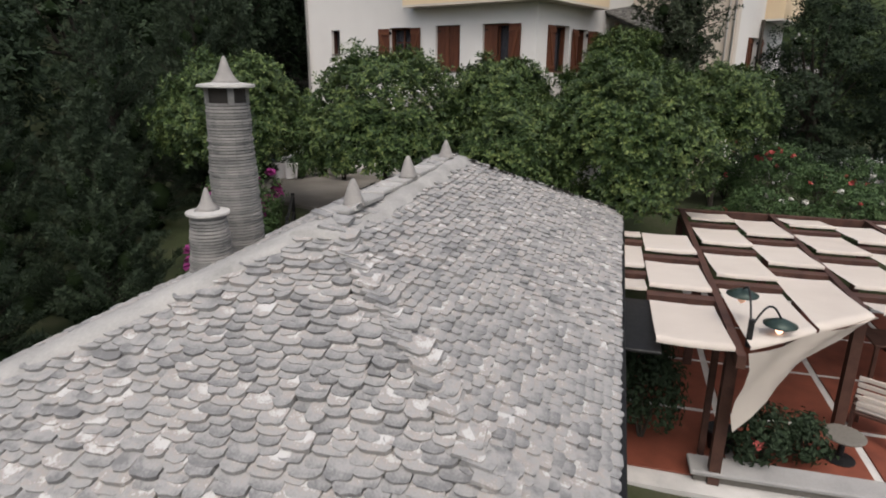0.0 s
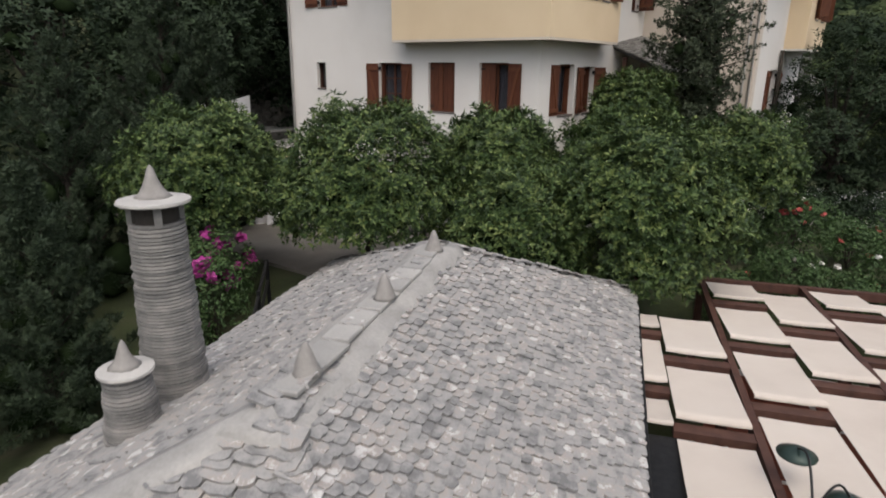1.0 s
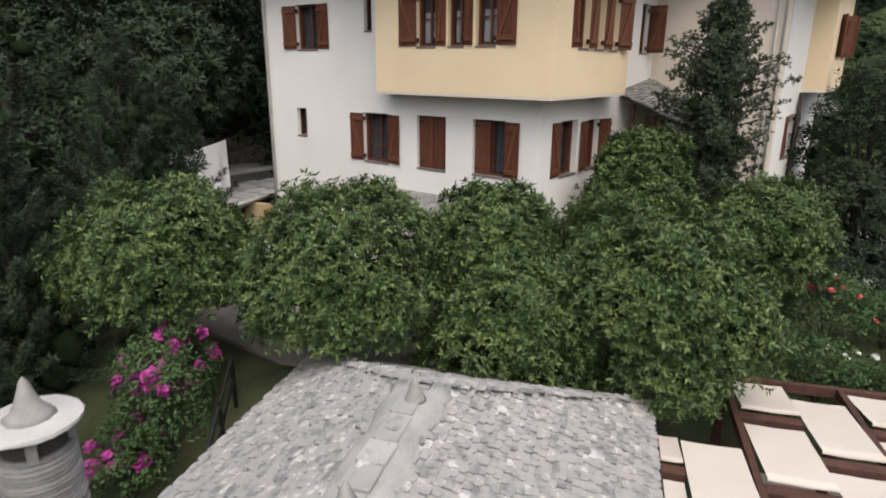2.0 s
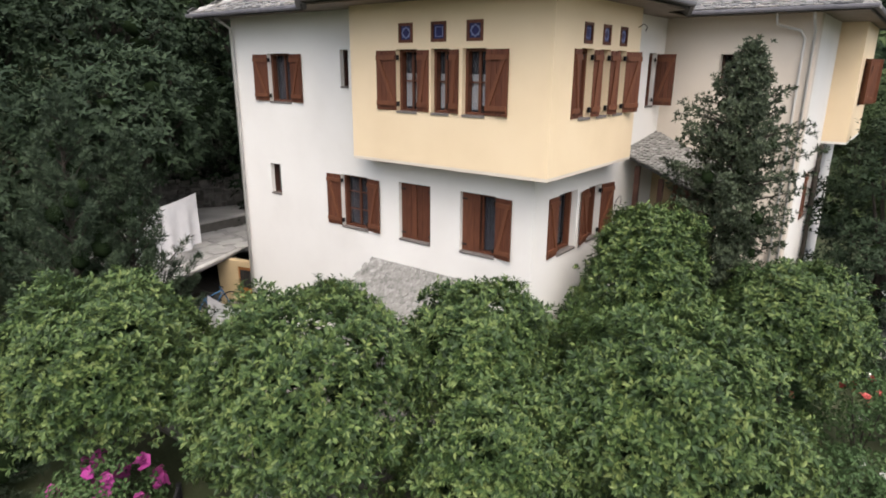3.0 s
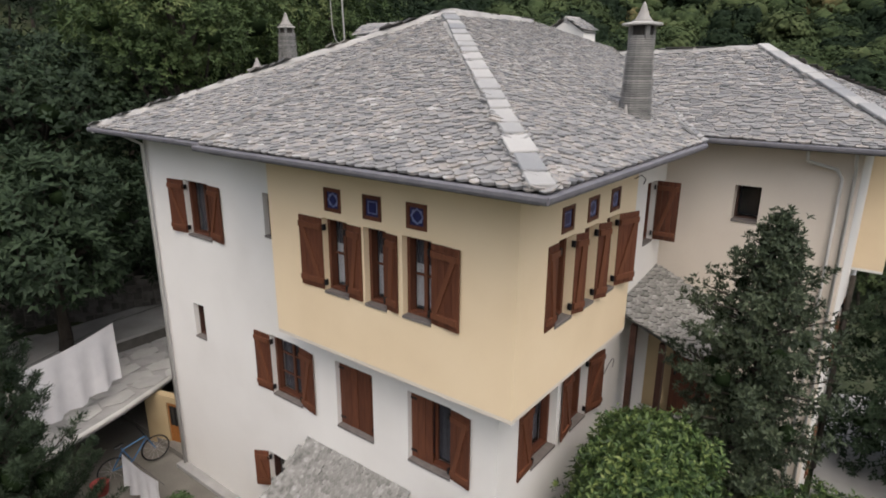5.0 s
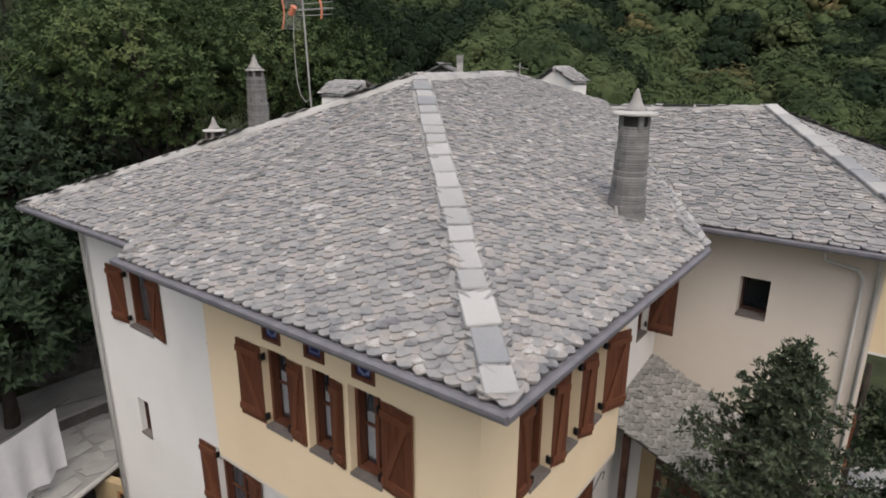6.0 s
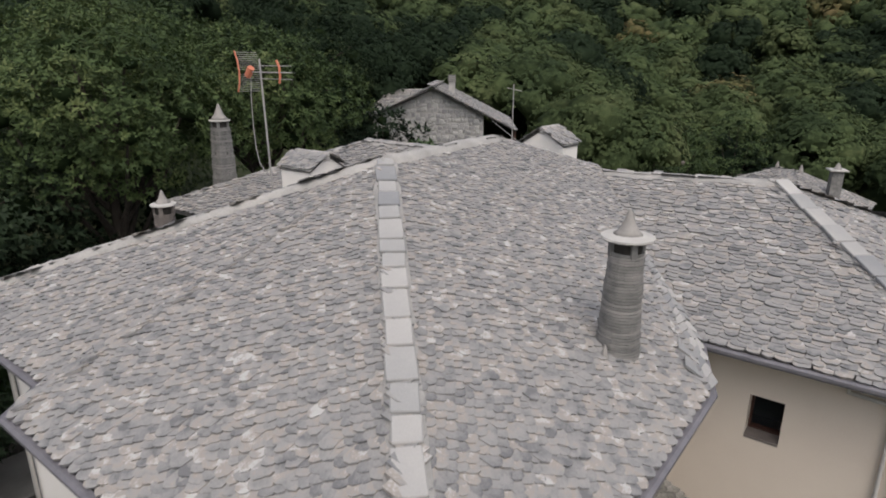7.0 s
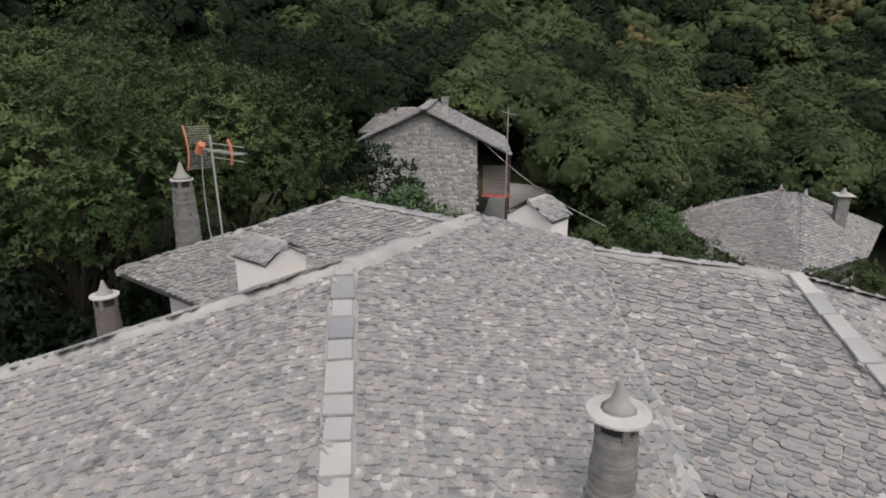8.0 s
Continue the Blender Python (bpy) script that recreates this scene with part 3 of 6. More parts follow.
mortar_band(hut_roof, R0, A_, 0.5, 0.055, "hip_mortar", 8)
flag_band(hut_roof, Vector(R0) + Vector((0, 0.1, 0)), R1, 0.3, 0.5, 21, "ridge_flagstone", 0.02, RIDGE)


def roof_cone(x, y, z, h, r, parent):
    bm = bmesh.new()
    rnd = random.Random(int(y * 100))
    lathe(bm, [(r * 1.15, 0), (r, 0.03), (r * 0.8, h * 0.35), (r * 0.5, h * 0.7), (r * 0.2, h * 0.97), (r * 0.05, h)], 10, (x, y), 0.08, rnd)
    for v in bm.verts:
        v.co.z += z
    return part("ridge_cone", bm, CONE, parent, "brown-grey conical ridge stone", smooth=True)


for y in (6.0, 7.83, 9.76):
    roof_cone(RX + 0.06, y, RZ - 0.7 + 0.07, 0.29, 0.115, hut_roof)
# thin iron gutter along the terrace side
bm = bmesh.new()
box(bm, HX1 + 0.01, HX1 + 0.11, HY0, HY1, HZ - 0.7 - 0.13, HZ - 0.7 - 0.035, bevel=0.012)
part("gutter", bm, IRON, hut, "dark metal gutter")
bm = bmesh.new()
box(bm, HX0 + 0.05, HX1 - 0.05, HY0 + 0.05, HY1 - 0.05, HZ - 0.7 - 0.18, HZ - 0.7 - 0.12)
part("soffit", bm, EAVEWOOD, hut)


def stone_chimney(x, y, z0, z1, r0, r1, cap, label, square=False, seed=1, openings=True, cone=0.3, mat=None, parent_m=None, course=0.036):
    """A tapering chimney of thin stone courses with a slab and a cone on small pillars."""
    rnd = random.Random(seed)
    ch = thing("chimney", parent_m @ pose(x, y, z0) if parent_m else pose(x, y, z0), label, "chimney")
    h = z1 - z0
    bm = bmesh.new()
    lathe(bm, [(r0 * 0.92, -0.3), (r1 * 0.92, h)], 16)
    shaft = part("shaft", bm, BED, ch)
    z = -0.3
    while z < h:
        bm = bmesh.new()
        t = course * rnd.uniform(0.8, 1.2)
        f = max(0.0, z / h)
        r = (r0 + (r1 - r0) * f) * rnd.uniform(0.972, 1.028)
        sides = 4 if square else 16
        ring = []
        for k in range(16):
            a = 2 * math.pi * k / 16 + rnd.uniform(-0.04, 0.04)
            rr = r * rnd.uniform(0.98, 1.02)
            if square:
                rr /= max(abs(math.cos(a)), abs(math.sin(a))) ** 0.8
                rr *= 0.92
            ring.append((rr * math.cos(a), rr * math.sin(a)))
        lo = [bm.verts.new((p, q, z)) for p, q in ring]
        hi = [bm.verts.new((p, q, z + t * 0.72)) for p, q in ring]
        for k in range(16):
            j = (k + 1) % 16
            bm.faces.new((lo[k], lo[j], hi[j], hi[k]))
        bm.faces.new(hi)
        bm.faces.new(lo[::-1])
        part("stone_course", bm, mat or COURSE, shaft)
        z += t
    gap = 0.18 if openings else 0.02
    if openings:
        for k in range(4):
            a = math.pi / 4 + k * math.pi / 2
            bm = bmesh.new()
            box(bm, -0.04, 0.04, -0.035, 0.035, h - 0.02, h + gap, pose(r1 * 0.86 * math.cos(a), r1 * 0.86 * math.sin(a), 0, 0, 0, math.degrees(a)))
            part("pillar", bm, mat or COURSE, ch)
        # dark cylinder fills the smoke openings and stands in for their shade
        bm = bmesh.new()
        lathe(bm, [(r1 * 0.86, h - 0.02), (r1 * 0.86, h + gap * 0.98)], 14)
        part("flue", bm, INSIDE_SHADE, ch, "dark flue filling that stands in for shade")
    bm = bmesh.new()
    lathe(bm, [(cap * 0.97, h + gap), (cap, h + gap + 0.012), (cap * 0.98, h + gap + 0.035), (cap * 0.5, h + gap + 0.06)], 20, (0, 0), 0.02, rnd)
    part("cap", bm, CAPSTONE, ch, "pale stone slab")
    bm = bmesh.new()
    zc = h + gap + 0.06
    lathe(bm, [(cone * 0.72, zc - 0.015), (cone * 0.5, zc + cone * 0.13), (cone * 0.34, zc + cone * 0.36), (cone * 0.22, zc + cone * 0.68), (cone * 0.12, zc + cone), (cone * 0.03, zc + cone * 1.15)], 12, (0, 0), 0.06, rnd)
    part("cone", bm, CONE, ch, smooth=True)
    return ch


stone_chimney(-4.68, 6.75, 3.62, 5.54, 0.335, 0.26, 0.35, "tall round chimney of stacked thin grey stones", seed=3, cone=0.27)
stone_chimney(-4.5, 5.92, 3.68, 4.30, 0.265, 0.205, 0.25, "short round chimney of stacked thin grey stones", seed=8, openings=False, cone=0.22)

# ---- the large house ----
HOUSE = pose(-2.2, 16.4, 0, 0, 0, -22.3)
house = thing("house", HOUSE, "large white and yellow plastered house with grey slate roofs", "house")


def front(v):
    return lambda a, d, z: (a, v - d, z)


def right(u):
    return lambda a, d, z: (u + d, a, z)


def wall(name, T, a0, a1, z0, z1, openings, mat, parent, thick=0.32, label=""):
    """A wall with openings through it; T turns (along, outward, up) into the house's space."""
    xs = sorted({a0, a1, *[o[0] for o in openings], *[o[1] for o in openings]})
    zs = sorted({z0, z1, *[o[2] for o in openings], *[o[3] for o in openings]})
    solid = {}
    for i in range(len(xs) - 1):
        for j in range(len(zs) - 1):
            x, z = (xs[i] + xs[i + 1]) / 2, (zs[j] + zs[j + 1]) / 2
            solid[i, j] = not any(o[0] < x < o[1] and o[2] < z < o[3] for o in openings)
    bm = bmesh.new()
    cache = {}

    def v(i, j, d):
        if (i, j, d) not in cache:
            cache[i, j, d] = bm.verts.new(T(xs[i], d, zs[j]))
        return cache[i, j, d]
    for (i, j), s in solid.items():
        if not s:
            continue
        for d in (0, -thick):
            bm.faces.new((v(i, j, d), v(i + 1, j, d), v(i + 1, j + 1, d), v(i, j + 1, d)))
        for (di, dj), (p, q) in {(-1, 0): ((i, j), (i, j + 1)), (1, 0): ((i + 1, j), (i + 1, j + 1)), (0, -1): ((i, j), (i + 1, j)), (0, 1): ((i, j + 1), (i + 1, j + 1))}.items():
            if not solid.get((i + di, j + dj), False):
                bm.faces.new((v(*p, 0), v(*q, 0), v(*q, -thick), v(*p, -thick)))
    return part(name, bm, mat, parent, label)


def tbox(bm, T, a0, a1, d0, d1, z0, z1):
    vs = [bm.verts.new(T(a, d, z)) for a in (a0, a1) for d in (d0, d1) for z in (z0, z1)]
    for q in ((0, 1, 3, 2), (4, 6, 7, 5), (0, 4, 5, 1), (2, 3, 7, 6), (0, 2, 6, 4), (1, 5, 7, 3)):
        bm.faces.new([vs[i] for i in q])


def shutter(T, hinge, side, w, z0, z1, angle, depth, parent):
    """A ledged and braced board shutter, hinged at one jamb; angle 0 shut, 180 flat on the wall."""
    c, s = math.cos(radians(angle)), math.sin(radians(angle))
    sg = 1 if side == "l" else -1

    def S(a, d, z):
        return T(hinge + sg * (a * c - d * s), depth + a * s + d * c, z)
    bm = bmesh.new()
    n = max(2, round(w / 0.13))
    for i in range(n):
        tbox(bm, S, w * i / n + 0.003, w * (i + 1) / n - 0.003, 0.0, 0.026 + 0.002 * (i % 2), z0 + 0.01, z1 - 0.01)
    ob = part("shutter", bm, WOOD, parent)
    bm = bmesh.new()
    a0, a1, zz0, zz1 = 0.05, w - 0.05, z0 + 0.19, z1 - 0.19
    pts = [(a0, zz0), (a0 + 0.08, zz0), (a1, zz1), (a1 - 0.08, zz1)]
    lo = [bm.verts.new(S(a, -0.03, z)) for a, z in pts]
    hi = [bm.verts.new(S(a, 0.001, z)) for a, z in pts]
    bm.faces.new(lo)
    bm.faces.new(hi[::-1])
    for i in range(4):
        j = (i + 1) % 4
        bm.faces.new((lo[i], lo[j], hi[j], hi[i]))
    for zz in (z0 + 0.10, z1 - 0.19):
        tbox(bm, S, 0.015, w - 0.015, -0.032, 0.001, zz, zz + 0.09)
    part("brace", bm, BRACE, ob)
    for zz in (z0 + 0.12, z1 - 0.16):
        bm = bmesh.new()
        tbox(bm, S, -0.05, 0.12, 0.022, 0.042, zz, zz + 0.034)
        tbox(bm, S, -0.05, -0.018, -0.02, 0.042, zz - 0.03, zz + 0.064)
        part("hinge", bm, IRON, parent, "black iron hinge")
    return ob


def window(T, a0, a1, z0, z1, shutters, depth=0.11, bars=(1, 2), curtain=False, net=False, sill=True, name="window", label=""):
    """Frame, panes, sill and shutters in an opening of a wall."""
    w = new(name)
    w.parent = house
    tagged(w, label=label)
    f = 0.03 if bars == (0, 0) else 0.055
    bm = bmesh.new()
    for q in ((a0, a0 + f, z0, z1), (a1 - f, a1, z0, z1), (a0 + f, a1 - f, z0, z0 + f), (a0 + f, a1 - f, z1 - f, z1)):
        tbox(bm, T, q[0], q[1], -depth - 0.14, -depth, q[2], q[3])
    nb, nz = bars
    for i in range(1, nb + 1):
        a = a0 + (a1 - a0) * i / (nb + 1)
        tbox(bm, T, a - 0.028, a + 0.028, -depth - 0.135, -depth - 0.09, z0 + f, z1 - f)
    for i in range(1, nz + 1):
        z = z0 + (z1 - z0) * i / (nz + 1)
        tbox(bm, T, a0 + f, a1 - f, -depth - 0.13, -depth - 0.098, z - 0.014, z + 0.014)
    part("frame", bm, DARKWOOD if bars == (0, 0) else WOOD, w)
    bm = bmesh.new()
    tbox(bm, T, a0 + f * 0.5, a1 - f * 0.5, -depth - 0.12, -depth - 0.114, z0 + f * 0.5, z1 - f * 0.5)
    part("pane", bm, GLASS, w)
    # sheet behind the glass, its dark colour replacing the room's shade
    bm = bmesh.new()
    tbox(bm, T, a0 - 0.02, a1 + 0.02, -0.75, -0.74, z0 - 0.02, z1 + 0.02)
    part("backing", bm, INSIDE_SHADE, w, "dark sheet standing in for the unlit room")
    if curtain:
        bm = bmesh.new()
        lo, hi = z0 + (z1 - z0) * 0.08, z0 + (z1 - z0) * 0.62
        n = 16
        row = [[bm.verts.new(T(a0 + 0.03 + (a1 - a0 - 0.06) * i / n, -depth - 0.15 - 0.012 * (i % 2), z)) for i in range(n + 1)] for z in (lo, hi)]
        for i in range(n):
            bm.faces.new((row[0][i], row[0][i + 1], row[1][i + 1], row[1][i]))
        part("curtain", bm, CURTAIN, w, "white half curtain")
    # net curtain, its grey also standing in for reflection on the glass
    if net:
        bm = bmesh.new()
        n = 18
        row = [[bm.verts.new(T(a0 + 0.03 + (a1 - a0 - 0.06) * i / n, -depth - 0.2 - 0.015 * (i % 2), z)) for i in range(n + 1)] for z in (z0 + 0.04, z1 - 0.04)]
        for i in range(n):
            bm.faces.new((row[0][i], row[0][i + 1], row[1][i + 1], row[1][i]))
        part("net_curtain", bm, NET, w, "grey net curtain that also stands in for glass reflection")
    if sill:
        bm = bmesh.new()
        tbox(bm, T, a0 + 0.002, a1 - 0.002, -depth + 0.002, 0.018, z0 - 0.03, z0 + 0.014)
        part("sill", bm, SILL, w)
    for side, wd, ang, dep in shutters:
        shutter(T, a0 if side == "l" else a1, side, wd, z0 + 0.01, z1 - 0.01, ang, dep, w)
    return w


def ornament(T, a, z, s, plain=0):
    """A small square light with a blue and white star tile in a brown frame."""
    w = new("star_window")
    w.parent = house
    h, f = s / 2, 0.055
    bm = bmesh.new()
    for q in ((a - h, a - h + f, z - h, z + h), (a + h - f, a + h, z - h, z + h), (a - h + f, a + h - f, z - h, z - h + f), (a - h + f, a + h - f, z + h - f, z + h)):
        tbox(bm, T, q[0], q[1], -0.05, 0.015, q[2], q[3])
    part("frame", bm, WOOD, w)
    bm = bmesh.new()
    tbox(bm, T, a - h + f, a + h - f, -0.05, -0.012, z - h + f, z + h - f)
    part("pane", bm, BLUE, w, "dark blue glazed tile")
    bm = bmesh.new()
    n = 4 if plain else 16
    ring = []
    for rad in ((0.125, 0.108) if plain else (0.115, 0.088)):
        for d in (-0.0125, -0.004):
            ring.append([bm.verts.new(T(a + rad * q * math.cos(2 * math.pi * (k + 0.5 * plain) / n), d, z + rad * q * math.sin(2 * math.pi * (k + 0.5 * plain) / n))) for k in range(n) for q in ((1.0 if plain else (1.0, 0.82)[k % 2] if rad > 0.1 else (1.0, 0.86, 0.8, 0.86)[k % 4]),)])
    for k in range(n):
        j = (k + 1) % n
        for p, q in ((0, 1), (1, 3), (3, 2)):
            bm.faces.new((ring[p][k], ring[p][j], ring[q][j], ring[q][k]))
    part("star", bm, WHITE, w, "white square outline" if plain else "white star ornament")


V0, VB, U0, UB, UL, VW, UW, U2 = 0.5, 0.0, -0.25, 0.25, -9.4, 6.85, 3.1, 3.7
ZT, ZB = 10.78, 7.68
F, FB, G, GB, W, W2 = front(V0), front(VB), right(U0), right(UB), front(VW), right(U2)
O_front = [(-7.98, -7.12, 8.68, 9.84), (-5.36, -5.1, 9.1, 9.9), (-8.16, -7.75, 6.32, 7.1), (-5.49, -4.61, 5.83, 7.1), (-3.65, -2.75, 5.83, 7.12), (-1.97, -1.1, 5.85, 7.12), (-5.85, -5.25, 3.45, 4.33), (-2.4, -1.3, 2.3, 4.35)]
wall("wall", F, UL, U0, 1.6, ZT, O_front, PLASTER, house)
TILES_F, TILES_R = (-2.96, -2.15, -1.33), (1.27, 2.07, 2.88)
O_box = [(-3.22, -2.68, 8.68, 9.87), (-2.34, -1.9, 8.68, 9.87), (-1.6, -1.08, 8.68, 9.87)]
wall("bay_wall", FB, -4.5, UB, ZB, ZT, O_box + [(a - 0.18, a + 0.18, 9.99, 10.35) for a in TILES_F], YELLOW, house, 0.28, "yellow plastered overhanging bay")
O_boxr = [(1.05, 1.56, 8.64, 9.88), (1.84, 2.32, 8.64, 9.88), (2.62, 3.1, 8.64, 9.88)]
wall("bay_wall", GB, VB + 0.28, 3.8, ZB, ZT, O_boxr + [(a - 0.18, a + 0.18, 9.96, 10.32) for a in TILES_R], YELLOW, house, 0.28)
bm = bmesh.new()
box(bm, -4.5, -4.22, VB + 0.28, V0 - 0.002, ZB, ZT)
part("bay_wall", bm, YELLOW, house)
bm = bmesh.new()
box(bm, U0 + 0.002, UB - 0.28, 3.5, 3.8, ZB, ZT)
part("bay_wall", bm, YELLOW, house)
bm = bmesh.new()
box(bm, -4.5, UB, VB, V0 - 0.003, ZB - 0.06, ZB - 0.003)
box(bm, U0 + 0.003, UB, V0, 3.8, ZB - 0.06, ZB - 0.003)
part("bay_floor", bm, CREAM, house)
O_right = [(1.52, 2.36, 5.83, 7.1), (2.92, 3.56, 5.83, 7.05), (5.78, 6.3, 8.64, 9.9), (1.75, 2.6, 2.4, 4.4)]
wall("wall", G, V0 + 0.32, VW, 1.6, ZT, O_right, PLASTER, house)
O_wing = [(1.1, 1.58, 9.18, 9.88)]
wall("wall", W, U0 - 0.32, UW, 1.6, ZT, O_wing, CREAM, house)
O_wr = [(9.0, 9.95, 5.75, 7.0), (9.0, 9.95, 3.0, 4.25)]
wall("wall", right(UW), VW + 0.32, 14.0, 1.6, ZT, O_wr, PLASTER, house)
O_b2 = [(11.5, 12.05, 8.6, 9.85), (12.7, 13.25, 8.6, 9.85)]
wall("bay_wall", W2, 10.4, 14.0, 7.66, ZT, O_b2, YELLOW, house, 0.25)
bm = bmesh.new()
box(bm, UW + 0.002, U2 - 0.25, 10.4, 10.65, 7.66, ZT)
part("bay_wall", bm, YELLOW, house)
bm = bmesh.new()
box(bm, UW + 0.002, U2 - 0.25, 13.75, 14.0, 7.66, ZT)
part("bay_wall", bm, YELLOW, house)
bm = bmesh.new()
box(bm, UW + 0.002, U2, 10.4, 14.0, 7.6, 7.657)
part("bay_floor", bm, PLASTER, house)
bm = bmesh.new()
box(bm, UL, UL + 0.32, V0 + 0.32, 14.0, 1.6, ZT)
part("wall", bm, PLASTER, house)
bm = bmesh.new()
box(bm, UL + 0.32, UW - 0.32, 13.68, 14.0, 1.6, ZT)
part("wall", bm, PLASTER, house)
bm = bmesh.new()
box(bm, -11.9, UL - 0.002, 6.0, 13.0, 1.6, 10.95)
part("annex_wall", bm, PLASTER, house)

# windows of the white front
window(F, *O_front[0], [("l", 0.5, 172, 0.01), ("r", 0.46, 174, 0.01)], bars=(1, 0), net=True, label="window with open brown board shutters")
window(F, *O_front[1], [], bars=(0, 0))
window(F, *O_front[2], [], bars=(0, 0))
window(F, *O_front[3], [("l", 0.46, 176, 0.01), ("r", 0.42, 171, 0.01)], bars=(1, 2), net=True)
window(F, *O_front[4], [("l", 0.44, 0, -0.12), ("r", 0.44, 0, -0.12)], label="window with closed brown board shutters")
window(F, *O_front[5], [("l", 0.44, 0, -0.12), ("r", 0.4, 171, 0.01)], bars=(1, 0), net=True, label="window with one brown shutter open")
window(F, *O_front[6], [("l", 0.32, 150, 0.01)], bars=(0, 0))
# windows of the yellow bay
window(FB, *O_box[0], [("l", 0.52, 178, 0.01), ("r", 0.3, 176, 0.01)], curtain=True, net=True, bars=(1, 1))
window(FB, *O_box[1], [("r", 0.24, 170, 0.01)], curtain=True, net=True, bars=(1, 1))
window(FB, *O_box[2], [("r", 0.5, 174, 0.01)], curtain=True, net=True, bars=(1, 1))
window(GB, *O_boxr[0], [("l", 0.3, 178, 0.01), ("r", 0.24, 160, 0.01)], bars=(1, 0), net=True, depth=0.14)
window(GB, *O_boxr[1], [("r", 0.25, 155, 0.01)], bars=(1, 0), net=True, depth=0.14)
window(GB, *O_boxr[2], [("r", 0.46, 160, 0.01)], bars=(1, 0), net=True, depth=0.14)
for a in TILES_F:
    ornament(FB, a, 10.17, 0.36, int(a == TILES_F[1]))
for a in TILES_R:
    ornament(GB, a, 10.14, 0.36, int(a == TILES_R[0]))
# side and wing
window(G, *O_right[0], [("l", 0.44, 177, 0.01)], bars=(1, 0), net=True, depth=0.14)
window(G, *O_right[1], [("l", 0.46, 172, 0.01), ("r", 0.5, 168, 0.01)], bars=(1, 0), net=True, depth=0.14)
window(G, *O_right[2], [("r", 0.46, 92, 0.01)], bars=(0, 1))
window(W, *O_wing[0], [], bars=(0, 0), depth=0.26, label="small dark window without shutters")
for o in O_wr:
    window(right(UW), *o, [("l", 0.5, 177, 0.01), ("r", 0.5, 172, 0.01)], depth=0.14)
window(W2, *O_b2[0], [("l", 0.35, 150, 0.01), ("r", 0.3, 100, 0.01)])
window(W2, *O_b2[1], [("l", 0.35, 100, 0.01), ("r", 0.35, 150, 0.01)])


def plank_door(T, a0, a1, z0, z1, depth, mat):
    bm = bmesh.new()
    n = 7
    for i in range(n):
        tbox(bm, T, a0 + (a1 - a0) * i / n + 0.003, a0 + (a1 - a0) * (i + 1) / n - 0.003, -depth - 0.05, -depth, z0, z1)
    d = part("door", bm, mat, house, "brown plank door")
    bm = bmesh.new()
    tbox(bm, T, a0 + 0.08, a0 + 0.11, -depth, -depth + 0.05, z0 + 0.95, z0 + 1.1)
    part("handle", bm, IRON, d)


plank_door(F, -2.4, -1.3, 2.3, 4.35, 0.2, WOOD)
plank_door(G, 1.75, 2.6, 2.4, 4.4, 0.2, WOOD)

# roofs of the large house
P0, P1, P2, PC = (-10.08, -0.15, 10.8), (-5.75, -0.15, 10.8), (-5.1, -0.73, 10.88), (0.92, -0.73, 10.88)
PR, PV, H, K = (0.92, 4.67, 10.88), (0.4, 6.2, 10.82), (-4.5, 4.85, 13.12), (-4.65, 8.42, 13.14)
W0, WR, PE, PE2 = (-3.05, 10.08, 12.38), (0.5, 10.42, 12.5), (4.02, 6.2, 10.82), (4.02, 14.8, 10.82)
BL, BR = (-10.08, 14.2, 10.8), (-3.0, 13.59, 10.82)
main_facets = [(P0, P1, H), (P1, P2, H), (P2, PC, H), (PC, PR, W0, K, H), (PR, PV, W0), (PV, PE, WR, W0), (PE, PE2, WR), (BL, P0, H, K), (BR, BL, K), (PE2, BR, W0, WR)]
annex_facets = [((-13.2, 5.45, 11.05), (-6.6, 5.45, 11.05), (-5.6, 9.45, 12.62), (-9.5, 9.45, 12.62)), ((-13.2, 13.4, 11.05), (-13.2, 5.45, 11.05), (-9.5, 9.45, 12.62)), ((-6.6, 13.4, 11.05), (-13.2, 13.4, 11.05), (-9.5, 9.45, 12.62), (-5.6, 9.45, 12.62))]


def roof_shell(name, facets, parent, label, thick=0.08):
    bm = bmesh.new()
    for f in facets:
        prism(bm, [Vector(p) - Vector((0, 0, 0.03)) for p in f], thick)
    bmesh.ops.remove_doubles(bm, verts=bm.verts, dist=0.001)
    return part(name, bm, BED, parent, label)


roof = roof_shell("roof", main_facets + [(BR, K, W0)], house, "hipped roof of split grey slates")
annex_roof = roof_shell("annex_roof", annex_facets, house, "lower hipped slate roof")
mortar_band(roof, Vector(PC).lerp(Vector(H), 0.05) - Vector((0, 0, 0.02)), H, 0.46, 0.055, "hip_mortar", 31)
flag_band(roof, Vector(PC).lerp(Vector(H), 0.005), H, 0.31, 0.42, 32, "hip_flagstone", 0.03)
mortar_band(roof, H, K, 0.46, 0.11, "ridge_mortar", 33)
mortar_band(roof, P0, H, 0.42, 0.095, "hip_mortar", 34)
mortar_band(roof, W0, WR, 0.4, 0.09, "ridge_mortar", 35)
mortar_band(roof, WR, PE, 0.44, 0.07, "hip_mortar", 36)
flag_band(roof, WR, PE, 0.30, 0.5, 37, "hip_flagstone", 0.07)
mortar_band(roof, K, W0, 0.34, 0.08, "hip_mortar", 38)
mortar_band(annex_roof, (-9.5, 9.45, 12.62), (-5.6, 9.45, 12.62), 0.34, 0.06, "ridge_mortar", 39)
mortar_band(annex_roof, (-13.2, 5.45, 11.05), (-9.5, 9.45, 12.62), 0.3, 0.05, "hip_mortar", 40)
